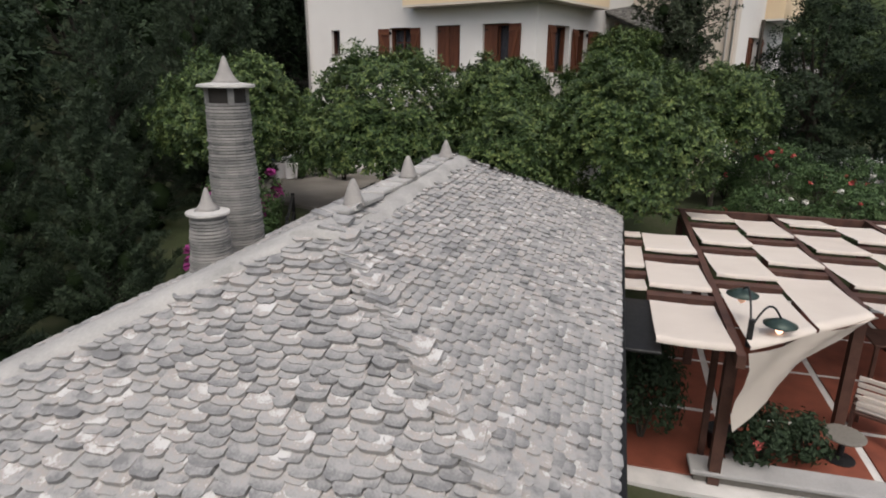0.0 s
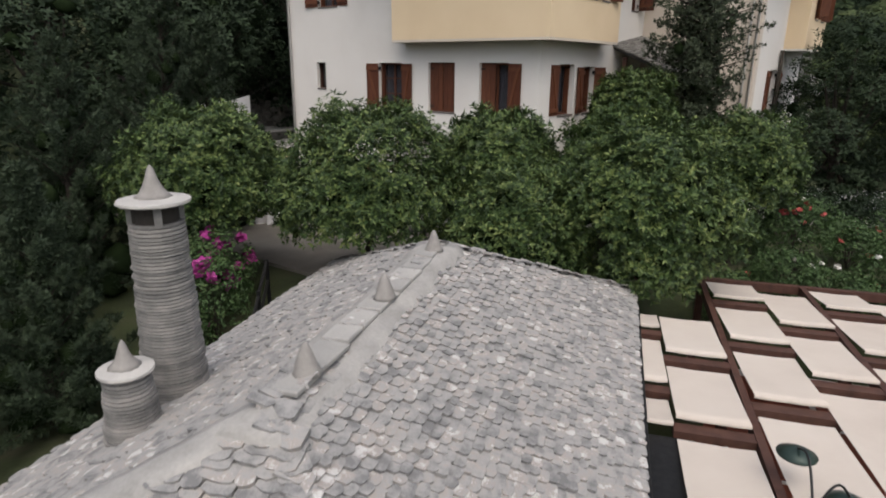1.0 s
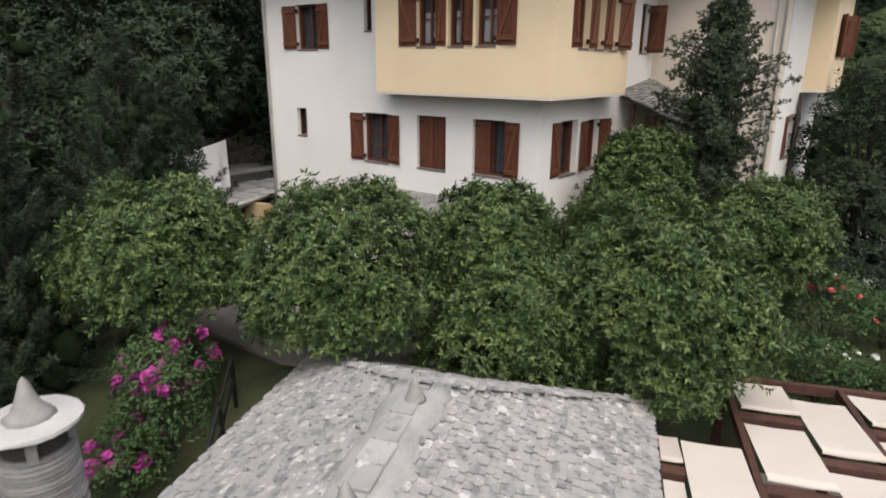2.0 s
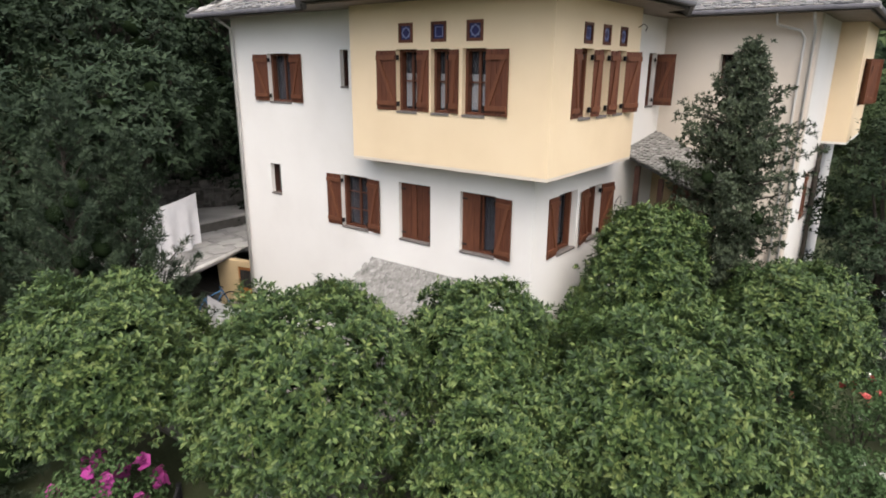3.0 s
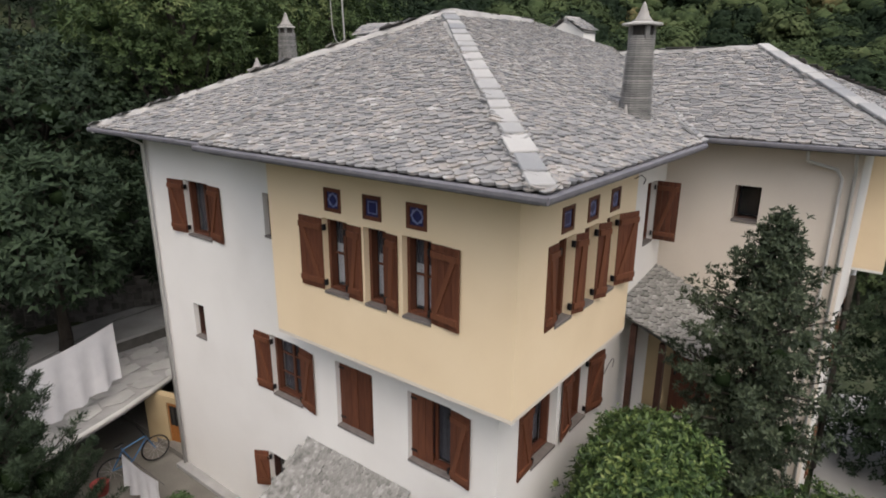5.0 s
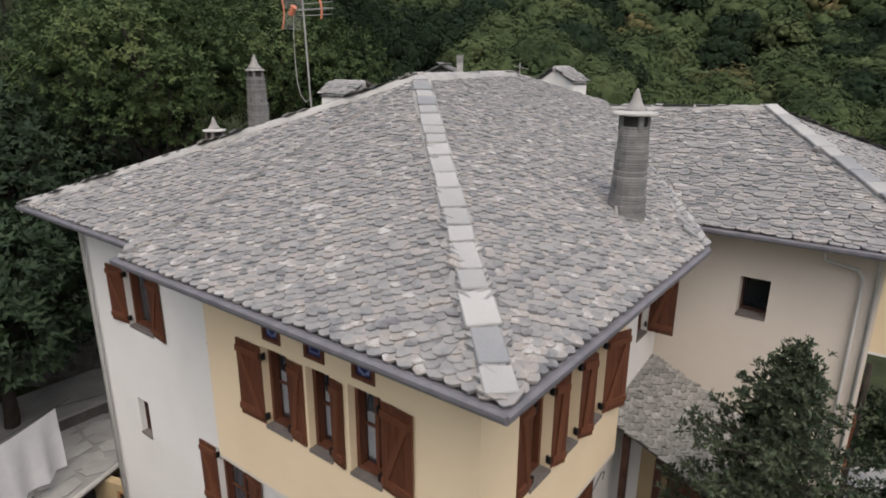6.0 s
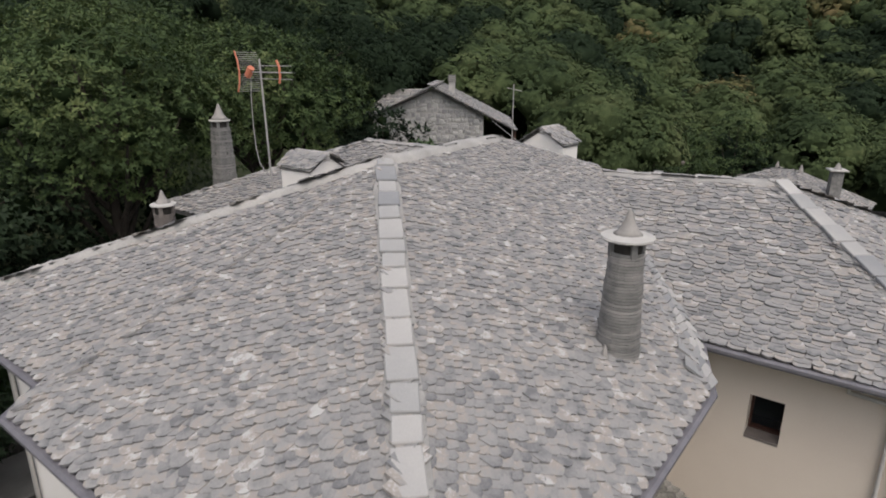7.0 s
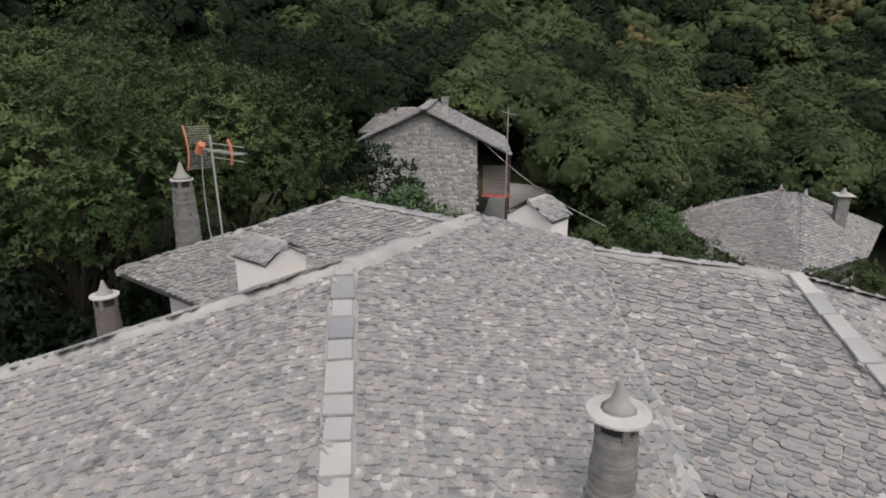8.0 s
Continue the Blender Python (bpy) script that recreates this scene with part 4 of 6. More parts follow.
roof_cone(-0.09, 3.84, 11.3, 0.2, 0.05, roof)
# gutters along the eaves
for line in (((-10.15, -0.24, 10.76), (-5.8, -0.24, 10.76)), ((-5.8, -0.24, 10.76), (-5.15, -0.82, 10.84), (1.01, -0.82, 10.84)), ((1.01, -0.82, 10.84), (1.01, 4.63, 10.84), (0.48, 6.11, 10.78)), ((0.48, 6.11, 10.78), (4.11, 6.11, 10.78)), ((4.11, 6.11, 10.78), (4.11, 14.8, 10.78))):
    bm = bmesh.new()
    for p0, p1 in zip(line, line[1:]):
        d = (Vector(p1) - Vector(p0)).normalized()
        o = d.cross(Vector((0, 0, 1)))
        ends = [[bm.verts.new(Vector(q) + o * a + Vector((0, 0, h))) for a, h in ((-0.05, -0.045), (0.028, -0.045), (0.045, -0.01), (0.045, 0.03), (0.005, 0.045), (-0.06, 0.04))] for q in (Vector(p0) - d * 0.02, Vector(p1) + d * 0.02)]
        for i in range(6):
            bm.faces.new((ends[0][i], ends[0][(i + 1) % 6], ends[1][(i + 1) % 6], ends[1][i]))
        bm.faces.new(ends[0])
        bm.faces.new(ends[1][::-1])
    part("gutter", bm, GUTTER, house, "purplish grey lead strip along the eave")
# boards under the eaves
bm = bmesh.new()
for f in ([(-10.0, -0.08), (-5.7, -0.08), (-5.05, -0.65), (0.84, -0.65), (0.84, 4.6), (0.34, 5.0), (0.34, 6.27), (3.95, 6.27), (3.95, 14.0), (-10.0, 14.0)],):
    prism(bm, [(x, y, 10.765) for x, y in f], 0.03)
part("soffit", bm, EAVEWOOD, house)


def gutter_pipe(pts, r=0.03, label="white drainpipe"):
    bm = bmesh.new()
    tube(bm, pts, r, 8)
    return part("drainpipe", bm, PIPE, house, label, smooth=True)


gutter_pipe([(2.3, 6.25, 10.72), (2.3, 6.5, 10.5), (2.75, 6.74, 10.36), (2.84, 6.78, 10.2), (2.84, 6.78, 2.6)])
gutter_pipe([(3.02, 6.25, 10.72), (3.02, 6.5, 10.5), (3.02, 6.78, 10.35), (3.02, 6.78, 2.6)])
gutter_pipe([(UL + 0.1, 0.0, 10.7), (UL + 0.1, 0.42, 10.45), (UL + 0.1, 0.42, 2.4)], 0.04)
bm = bmesh.new()
tube(bm, [(UW + 0.09, 9.9, 7.6), (UW + 0.09, 9.9, 2.5)], 0.06, 8)
part("drainpipe", bm, BARK, house, "dark brown pipe beside the wing corner", smooth=True)

# canopy over the entrance and porch roof in the corner
canopy_facet = [(-4.45, -0.7, 4.45), (-2.0, -0.7, 4.45), (-2.0, V0, 5.18), (-4.45, V0, 5.18)]
canopy = roof_shell("canopy", [canopy_facet], house, "small slate canopy over the entrance")
for u in (-4.2, -2.25):
    bm = bmesh.new()
    bar(bm, (u, V0 - 0.02, 3.6), (u, -0.5, 4.38), 0.06, 6)
    bar(bm, (u, V0 - 0.02, 4.25), (u, -0.6, 4.36), 0.05, 6)
    part("bracket", bm, DARKWOOD, house)
porch_facet = [(1.65, 4.75, 6.85), (1.65, VW - 0.01, 7.14), (U0 + 0.01, VW - 0.01, 7.93), (U0 + 0.01, 4.75, 7.64)]
porch = roof_shell("porch_roof", [porch_facet], house, "small slate lean-to roof over the porch")
for u, v in ((1.45, 4.85), (0.08, 4.85), (0.66, 4.85), (1.45, 6.6)):
    bm = bmesh.new()
    box(bm, u - 0.055, u + 0.055, v - 0.055, v + 0.055, 2.0, 6.66 + (1.65 - u) * 0.42)
    part("porch_post", bm, DARKWOOD, house)

OCHRE = material("ochre_plaster", [(0.36, 0.27, 0.15), (0.48, 0.37, 0.22)], 1.2, 0.9, 0.1, 80)
bm = bmesh.new()
box(bm, U0 + 0.004, 1.5, VW - 0.012, VW - 0.004, 1.7, 6.95)
part("porch_wall", bm, OCHRE, house, "ochre plastered wall in the porch")
bm = bmesh.new()
box(bm, 0.35, 1.2, VW - 0.07, VW - 0.016, 4.6, 6.7)
pd = part("door", bm, WOOD, house, "dark brown porch door")
bm = bmesh.new()
box(bm, 0.42, 0.46, VW - 0.12, VW - 0.07, 5.55, 5.7)
part("handle", bm, IRON, pd)
bm = bmesh.new()
box(bm, U0 + 0.004, 1.6, 4.75, VW - 0.08, 4.4, 4.58)
part("porch_floor", bm, CONCRETE, house)

bm = bmesh.new()
box(bm, UL - 0.05, -4.5, 0.26, V0 - 0.004, 2.3, 2.54, bevel=0.012)
part("kerb", bm, CONCRETE, house, "pale kerb along the foot of the wall")
# thin iron hook and loose wire on the side wall
bm = bmesh.new()
tube(bm, [(UB, 3.62, 10.35), (UB + 0.1, 3.64, 10.42), (UB + 0.17, 3.66, 10.36), (UB + 0.14, 3.67, 10.27)], 0.008, 6)
part("hook", bm, IRON, house, "small curled iron hook")
bm = bmesh.new()
tube(bm, [(U0 + 0.015, 3.85, 6.36), (U0 + 0.03, 4.3, 6.4), (U0 + 0.05, 4.42, 6.55), (U0 + 0.06, 4.55, 6.62), (U0 + 0.05, 4.68, 6.55), (U0 + 0.02, 4.72, 6.35)], 0.006, 6)
part("wire", bm, IRON, house, "loose black wire")

# chimneys, chimney boxes and aerial
stone_chimney(-0.08, 4.22, 11.15, 12.55, 0.28, 0.21, 0.32, "round stone chimney with a pale slab and cone", seed=12, parent_m=HOUSE, cone=0.26)
stone_chimney(-9.3, 3.5, 11.0, 11.76, 0.23, 0.19, 0.25, "short chimney with a reddish body and a pale slab", seed=13, parent_m=HOUSE, cone=0.22, mat=SILL)
stone_chimney(-12.4, 6.95, 11.3, 13.0, 0.29, 0.22, 0.28, "tall tapering grey chimney", square=True, seed=14, parent_m=HOUSE, cone=0.34)


def chimney_box(u, v, z0, z1, w, d, turn, label, rise=0.28):
    """A white plastered gabled box with a slate top."""
    b = thing("chimney_box", HOUSE @ pose(u, v, z0, 0, 0, turn), label, "chimney")
    h = z1 - z0
    bm = bmesh.new()
    pts = [(-w / 2, -0.5), (w / 2, -0.5), (w / 2, h - rise), (0, h - 0.04), (-w / 2, h - rise)]
    lo = [bm.verts.new((x, -d / 2, z)) for x, z in pts]
    hi = [bm.verts.new((x, d / 2, z)) for x, z in pts]
    bm.faces.new(lo)
    bm.faces.new(hi[::-1])
    for i in range(5):
        j = (i + 1) % 5
        bm.faces.new((lo[i], lo[j], hi[j], hi[i]))
    part("body", bm, PLASTER, b, "white plastered body")
    s = 0.025
    f = [((-w / 2 - s, d / 2 + s, h - rise + 0.01), (-w / 2 - s, -d / 2 - s, h - rise + 0.01), (0, -d / 2 - s, h), (0, d / 2 + s, h)), ((w / 2 + s, -d / 2 - s, h - rise + 0.01), (w / 2 + s, d / 2 + s, h - rise + 0.01), (0, d / 2 + s, h), (0, -d / 2 - s, h))]
    r = roof_shell("roof", f, b, "slate top", 0.02)
    slate_roof(r, f, SMALL_SLATES, 0.07, SLATE_DARK, (0, 0, h), int(u * 10) + 200, tilt=6.0, start=-0.02, trim=0.13)
    mortar_band(r, (0, -d / 2 - s, h - 0.01), (0, d / 2 + s, h - 0.01), 0.14, 0.045, "ridge_mortar", 60)


HUT_SLATES = slate_shapes(26, 0.195, 0.2, 0.042, 5, 0.21)
HUT_SIDE = slate_shapes(26, 0.152, 0.21, 0.036, 15, 0.22)
CANOPY_SLATES = slate_shapes(16, 0.12, 0.16, 0.008, 25, 0.3)
HOUSE_SLATES = slate_shapes(30, 0.205, 0.24, 0.024, 6, 0.36, cut=True)
FINE_SLATES = slate_shapes(30, 0.138, 0.18, 0.023, 8, 0.34, cut=True)
WIDE_SLATES = slate_shapes(30, 0.2, 0.22, 0.028, 9, 0.15)
BROAD_SLATES = slate_shapes(10, 0.34, 0.36, 0.03, 10, 0.4, cut=True)
SMALL_SLATES = slate_shapes(10, 0.13, 0.16, 0.012, 7, 0.24)
chimney_box(-6.9, 5.35, 12.0, 13.02, 0.85, 0.85, 90, "white gabled chimney box with a slate top")
chimney_box(-4.18, 10.0, 11.8, 13.33, 1.08, 0.62, -4, "large white gabled chimney box with a slate top", 0.36)

aerial = thing("tv_aerial", HOUSE @ pose(-7.82, 5.08, 12.0), "television aerial with orange ends on a thin mast", "aerial")
bm = bmesh.new()
bar(bm, (0, 0, -0.6), (-0.14, 0, 2.75), 0.02, 6)
part("mast", bm, CONCRETE, aerial)
bm = bmesh.new()
for s in (-1, 1):
    for i in range(9):
        z = 0.05 + i * 0.04
        bar(bm, (-0.55 - i * 0.012, -0.2, 2.5 + s * z), (-0.45 - i * 0.012, 0.25, 2.5 + s * z), 0.005, 4)
part("reflector", bm, CONCRETE, aerial)
ORANGE = material("orange_plastic", [(0.42, 0.14, 0.08), (0.55, 0.20, 0.12)], 6, 0.5, 0)
for path, r in (([(-0.62, -0.2, 2.12), (-0.55, -0.2, 2.3), (-0.53, -0.2, 2.5), (-0.56, -0.2, 2.7), (-0.64, -0.2, 2.9)], 0.016), ([(-0.55, 0, 2.42), (-0.42, 0, 2.58)], 0.07), ([(0.43, 0.0, 2.3), (0.46, 0.0, 2.42), (0.45, 0.0, 2.6), (0.38, 0.0, 2.72)], 0.022)):
    bm = bmesh.new()
    tube(bm, path, r, 8)
    part("bracket", bm, ORANGE, aerial, "orange plastic bracket")
bm = bmesh.new()
bar(bm, (-0.55, 0, 2.5), (0.78, 0, 2.5), 0.012, 5)
for s in (-0.12, 0.12):
    bar(bm, (-0.2, 0, 2.5 + s), (0.8, 0, 2.5 + s), 0.008, 4)
for i in range(10):
    bar(bm, (-0.1 + i * 0.09, -0.14, 2.5), (-0.1 + i * 0.09, 0.14, 2.5), 0.005, 4)
part("boom", bm, CONCRETE, aerial)
bm = bmesh.new()
tube(bm, [(-0.45, 0, 2.4), (-0.5, 0, 2.0), (-0.5, 0, 1.5), (-0.47, 0, 1.0), (-0.38, 0, 0.7), (-0.22, 0, 0.55), (-0.08, 0, 0.62), (-0.04, 0, 0.8)], 0.01, 5)
part("cable", bm, CONCRETE, aerial)
# ---- pergola and terrace ----
PZ, FZ = 2.8, 0.82
pergola = thing("pergola", pose(0, 0, FZ), "dark wooden pergola roofed with woven cream canvas panels", "pergola")
for x, y0, y1 in ((1.6, 7.0, 14.9), (3.5, 9.05, 14.9), (5.4, 10.2, 15.0), (7.3, 11.6, 15.0)):
    bm = bmesh.new()
    box(bm, x - 0.05, x + 0.05, y0, y1, PZ - FZ - 0.1, PZ - FZ + 0.06)
    part("beam", bm, DARKWOOD, pergola)
    for y in (y0 + (0.5 if x < 2 else 0.1), (y0 + y1) / 2, y1 - 0.2):
        bm = bmesh.new()
        box(bm, x - 0.07, x + 0.07, y - 0.07, y + 0.07, -0.1, PZ - FZ - 0.1)
        part("post", bm, DARKWOOD, pergola)
bm = bmesh.new()
box(bm, 0.22, 9.2, 14.85, 14.97, PZ - FZ - 0.12, PZ - FZ + 0.05)
part("beam", bm, DARKWOOD, pergola)


def near_edge(x):
    return 7.0 + max(0, x - 1.6) * 0.86


columns = [(0.27, 0.62, 0), (0.66, 1.52, 1), (1.69, 2.56, 0), (2.6, 3.43, 1), (3.58, 4.45, 0), (4.5, 5.33, 1), (5.48, 6.35, 0), (6.4, 7.22, 1), (7.38, 8.25, 0), (8.3, 9.1, 1)]
rnd = random.Random(9)
for x0, x1, phase in columns:
    y1 = 14.78 if phase == 0 else 14.35
    first = 1.15 if phase == 0 else 1.75
    if x0 < 1.6:
        y1, first = (12.6, 0.8) if phase == 0 else (12.55, 1.65)
    while True:
        y0 = y1 - first
        first = 1.62
        edge = near_edge((x0 + x1) / 2) + (1.8 if x0 < 0.5 else 0)
        if y0 < edge + 0.62:
            y0 = edge
        slant = 0.86 if x0 > 1.6 and y0 == edge else 0.0
        if y1 - y0 < 0.35:
            break
        bm = bmesh.new()
        n, nx = 8, 6
        rows = []
        for i in range(n + 1):
            f = i / n
            z = PZ - FZ + 0.15 - 0.14 * f - 0.012 * math.sin(math.pi * f)
            rows.append([bm.verts.new((x0 + (x1 - x0) * j / nx, y0 + (y1 - y0) * f + slant * (1 - f) * ((x1 - x0) * j / nx - (x1 - x0) / 2), z - 0.012 * math.sin(math.pi * j / nx) + rnd.uniform(-0.004, 0.004))) for j in range(nx + 1)])
        for r, q in zip(rows, rows[1:]):
            for j in range(nx):
                bm.faces.new((r[j], r[j + 1], q[j + 1], q[j]))
        lip = [bm.verts.new(v.co + Vector((0, 0.01, -0.05))) for v in rows[0]]
        for j in range(nx):
            bm.faces.new((rows[0][j], rows[0][j + 1], lip[j + 1], lip[j]))
        part("canvas", bm, CANVAS, pergola, smooth=True)
        if y0 - 0.3 < edge + 0.3:
            break
        bm = bmesh.new()
        box(bm, x0 - 0.03, x1 + 0.03, y0 - 0.2, y0 + 0.0, PZ - FZ - 0.05, PZ - FZ + 0.05)
        part("slat", bm, DARKWOOD, pergola)
        y1 = y0 - 0.3
        if y1 < edge + 0.3:
            break
# loose corner of canvas that hangs from the first beam
bm = bmesh.new()
n = 10
top0, top1, low = Vector((1.66, 7.0, PZ - FZ + 0.1)), Vector((3.5, 8.6, PZ - FZ + 0.12)), Vector((1.68, 7.05, 0.95))
rows = []
for i in range(n + 1):
    f = i / n
    a = top0.lerp(top1, f)
    dip = (1 - f) ** 1.6 * 1.05 + 0.10
    rows.append([bm.verts.new(a + Vector((0.05 * math.sin(k * 1.3 + i), 0.04 * k - 0.02 * math.sin(i * 1.1), -dip * k / 5))) for k in range(6)])
for r, q in zip(rows, rows[1:]):
    for k in range(5):
        bm.faces.new((r[k], q[k], q[k + 1], r[k + 1]))
part("hanging_canvas", bm, CANVAS, pergola, "loose hanging cream canvas", smooth=True)
# grey sheet between the roof and the canvas
bm = bmesh.new()
box(bm, 0.27, 0.74, 7.0, 8.75, PZ - FZ - 0.06, PZ - FZ - 0.02, bevel=0.01)
part("metal_sheet", bm, IRON, pergola, "dark grey metal sheet")

lamp = thing("twin_lamp", pose(1.72, 7.35, PZ + 0.05), "iron garden lamp with two green disc shades on curved arms", "lamp")
bm = bmesh.new()
box(bm, -0.03, 0.03, -0.03, 0.03, -0.02, 0.34, bevel=0.008)
part("stem", bm, IRON, lamp)
GREENM = material("green_enamel", [(0.02, 0.035, 0.03), (0.04, 0.06, 0.05)], 9, 0.35, 0.05, 60, metal=0.3)
for s, (cx, cy, cz) in ((0, (0.0, 0.68, 0.42)), (1, (0.38, 0.28, 0.22))):
    bm = bmesh.new()
    pts = [Vector((0, 0, 0.22)).lerp(Vector((cx, cy, cz + 0.05)), t) + Vector((0, 0, 0.22 * math.sin(math.pi * t))) for t in [i / 8 for i in range(9)]]
    tube(bm, pts, 0.013, 6)
    part("arm", bm, IRON, lamp)
    bm = bmesh.new()
    lathe(bm, [(0.19, cz - 0.03), (0.195, cz - 0.015), (0.10, cz + 0.03), (0.03, cz + 0.06)], 18, (cx, cy))
    part("shade", bm, GREENM, lamp, "green disc shade", smooth=True)
    bm = bmesh.new()
    lathe(bm, [(0.02, cz - 0.03), (0.05, cz - 0.07), (0.045, cz - 0.11), (0.01, cz - 0.14)], 10, (cx, cy))
    part("bulb", bm, glow("warm_bulb", (1.0, 0.6, 0.42), 2.2 if s else 0.1), lamp, "warm lit bulb" if s else "unlit bulb", smooth=True)

# terrace floor: square clay tiles with pale bands
bm = bmesh.new()
box(bm, 0.0, 11.0, 7.2, 15.2, -0.3, FZ - 0.02)
terrace = part("terrace_floor", bm, PALE)
tagged(terrace, "terracotta tiled terrace floor with pale stone bands", "floor", kind="structure")
tile = bpy.data.meshes.new("floor_tile")
bm = made_box(-0.85, 0.85, -0.85, 0.85, 0, 0.025, bevel=0.006)
bm.to_mesh(tile)
bm.free()
tile.materials.append(TERRACOTTA)
for i in range(6):
    for j in range(4):
        ob = new("floor_tile", tile)
        ob.parent = terrace
        ob.matrix_basis = pose(1.0 + i * 1.82, 8.4 + j * 1.82, FZ - 0.02)
low_wall = thing("low_wall", pose(1.36, 7.6, 0.3), "low grey wall with a pale stone coping", "wall", kind="structure")
bm = made_box(0, 9, -0.12, 0.12, -0.6, 0.62)
part("wall", bm, YARD, low_wall)
bm = made_box(-0.06, 9, -0.2, 0.2, 0.623, 0.69, bevel=0.015)
part("coping", bm, CONCRETE, low_wall)
low_wall.matrix_world = pose(1.36, 7.6, 0.3, 0, 0, 1.5)


def armchair(x, y, turn):
    c = thing("armchair", pose(x, y, FZ, 0, 0, turn), "wooden terrace armchair with a cream striped cushion", "chair", "terrace chairs")
    for sx in (-0.25, 0.25):
        for sy in (-0.24, 0.24):
            part("leg", made_box(sx - 0.025, sx + 0.025, sy - 0.025, sy + 0.025, 0, 0.42 if sy < 0 else 0.62), DARKWOOD, c)
        part("arm", made_box(sx - 0.035, sx + 0.035, -0.27, 0.27, 0.6, 0.635, bevel=0.01), DARKWOOD, c)
    part("seat", made_box(-0.27, 0.27, -0.27, 0.27, 0.36, 0.41, bevel=0.01), DARKWOOD, c)
    part("cushion", made_box(-0.25, 0.25, -0.25, 0.25, 0.41, 0.48, bevel=0.03), CANVAS, c, "cream cushion")
    for i in range(5):
        part("back_slat", made_box(-0.26, 0.26, 0.24, 0.265, 0.5 + i * 0.1, 0.57 + i * 0.1, bevel=0.008), CANVAS, c)
    return c


armchair(4.02, 9.3, 150)
# slim post, dark planter and low round table inside the wall
bm = bmesh.new()
box(bm, 1.475, 1.555, 8.02, 8.1, -0.02, PZ - FZ - 0.03)
part("post", bm, DARKWOOD, pergola)
planter = thing("planter", pose(1.78, 8.26, FZ), "dark round planter beside a slim post", "planter")
bm = bmesh.new()
lathe(bm, [(0.10, 0.0), (0.15, 0.03), (0.20, 0.30), (0.22, 0.33), (0.19, 0.34), (0.17, 0.28), (0.02, 0.27)], 20)
part("pot", bm, IRON, planter, smooth=True)
side_table = thing("side_table", pose(3.36, 8.5, FZ), "low round grey terrace table", "table")
bm = bmesh.new()
lathe(bm, [(0.02, 0.36), (0.25, 0.36), (0.27, 0.375), (0.27, 0.39), (0.25, 0.405), (0.02, 0.405)], 24)
part("tabletop", bm, YARD, side_table)
bm = bmesh.new()
lathe(bm, [(0.2, 0.0), (0.2, 0.02), (0.045, 0.05), (0.035, 0.36)], 16)
part("pedestal", bm, IRON, side_table)
armchair(5.2, 10.6, -80)


def terrace_table(x, y):
    t = thing("table", pose(x, y, FZ), "square dark wooden terrace table", "table")
    part("tabletop", made_box(-0.4, 0.4, -0.4, 0.4, 0.7, 0.74, bevel=0.01), DARKWOOD, t)
    for sx in (-0.34, 0.34):
        for sy in (-0.34, 0.34):
            part("leg", made_box(sx - 0.03, sx + 0.03, sy - 0.03, sy + 0.03, 0, 0.7), DARKWOOD, t)


terrace_table(4.9, 11.4)

# ---- trees ----
def round_tree(x, y, ztop, r, seed, extra=(), leaves=40000, size=0.112, mat=None, bottom=3.4, group="round trees before the house", label="round clipped evergreen tree with dense glossy leaves"):
    z0 = stone_ground(x, y)
    zc = ztop - z0 - r * 0.92
    rnd = random.Random(seed)
    blobs = [(0, 0, zc, r, r, r * 0.92)]
    for k in range(7):
        a = k * 0.9 + rnd.random()
        blobs.append((math.cos(a) * r * 0.52, math.sin(a) * r * 0.52, zc + rnd.uniform(-0.28, 0.25) * r, r * 0.5, r * 0.5, r * 0.42))
    blobs += [(bx - x, by - y, bz - z0, br, br, br * 0.85) for bx, by, bz, br in extra]
    return tree("tree", x, y, z0, blobs, leaves, size, mat or LEAF_ROUND, label, seed, trunk=0.09, group=group, k=8, shell=0.18, aspect=0.42, dome=1.0, up=0.4, inner=0.1, low=-0.6, bottom=bottom - z0, core=0.62)


round_tree(-8.95, 13.2, 6.1, 1.7, 41, bottom=3.95)
round_tree(-5.15, 13.4, 6.25, 1.78, 42, ((-6.3, 12.9, 4.4, 0.7),), bottom=3.85)
round_tree(-2.75, 14.8, 6.1, 1.22, 43, leaves=24000, bottom=2.9)
round_tree(-2.15, 13.4, 5.2, 1.05, 44, ((-2.5, 13.0, 3.9, 0.75), (-1.5, 13.4, 3.2, 0.9), (-3.1, 13.6, 3.3, 0.8)), leaves=27000, bottom=2.6)
round_tree(0.0, 14.3, 6.1, 1.62, 45, ((1.0, 13.8, 4.2, 1.1), (0.5, 13.5, 3.5, 0.9)), leaves=48000, bottom=2.4)
round_tree(0.0, 18.0, 6.9, 0.92, 46, ((-0.1, 17.9, 5.3, 1.15), (-0.65, 17.6, 4.5, 1.0), (0.6, 17.6, 4.5, 1.0), (0.0, 17.2, 4.2, 1.0)), leaves=44000, bottom=2.9, label="taller rounded evergreen tree beside the house")
round_tree(2.65, 17.8, 6.0, 1.25, 47, bottom=3.9, leaves=28000)

# the dark conical tree before the wing
plume_tree("conical_tree", 1.5, 19.1, 2.5, 7.5, lambda f: float(np.interp(f, (0, 0.3, 0.55, 0.76, 0.9, 1), (1.15, 1.2, 1.3, 1.5, 0.75, 0.08))), 300, 30, 7, 0.082, 0.42, 0.40, 0.35, LEAF_SPIRE, "dark upright conical evergreen tree", 61, first=0.9, core=0.2, rough=0.35)


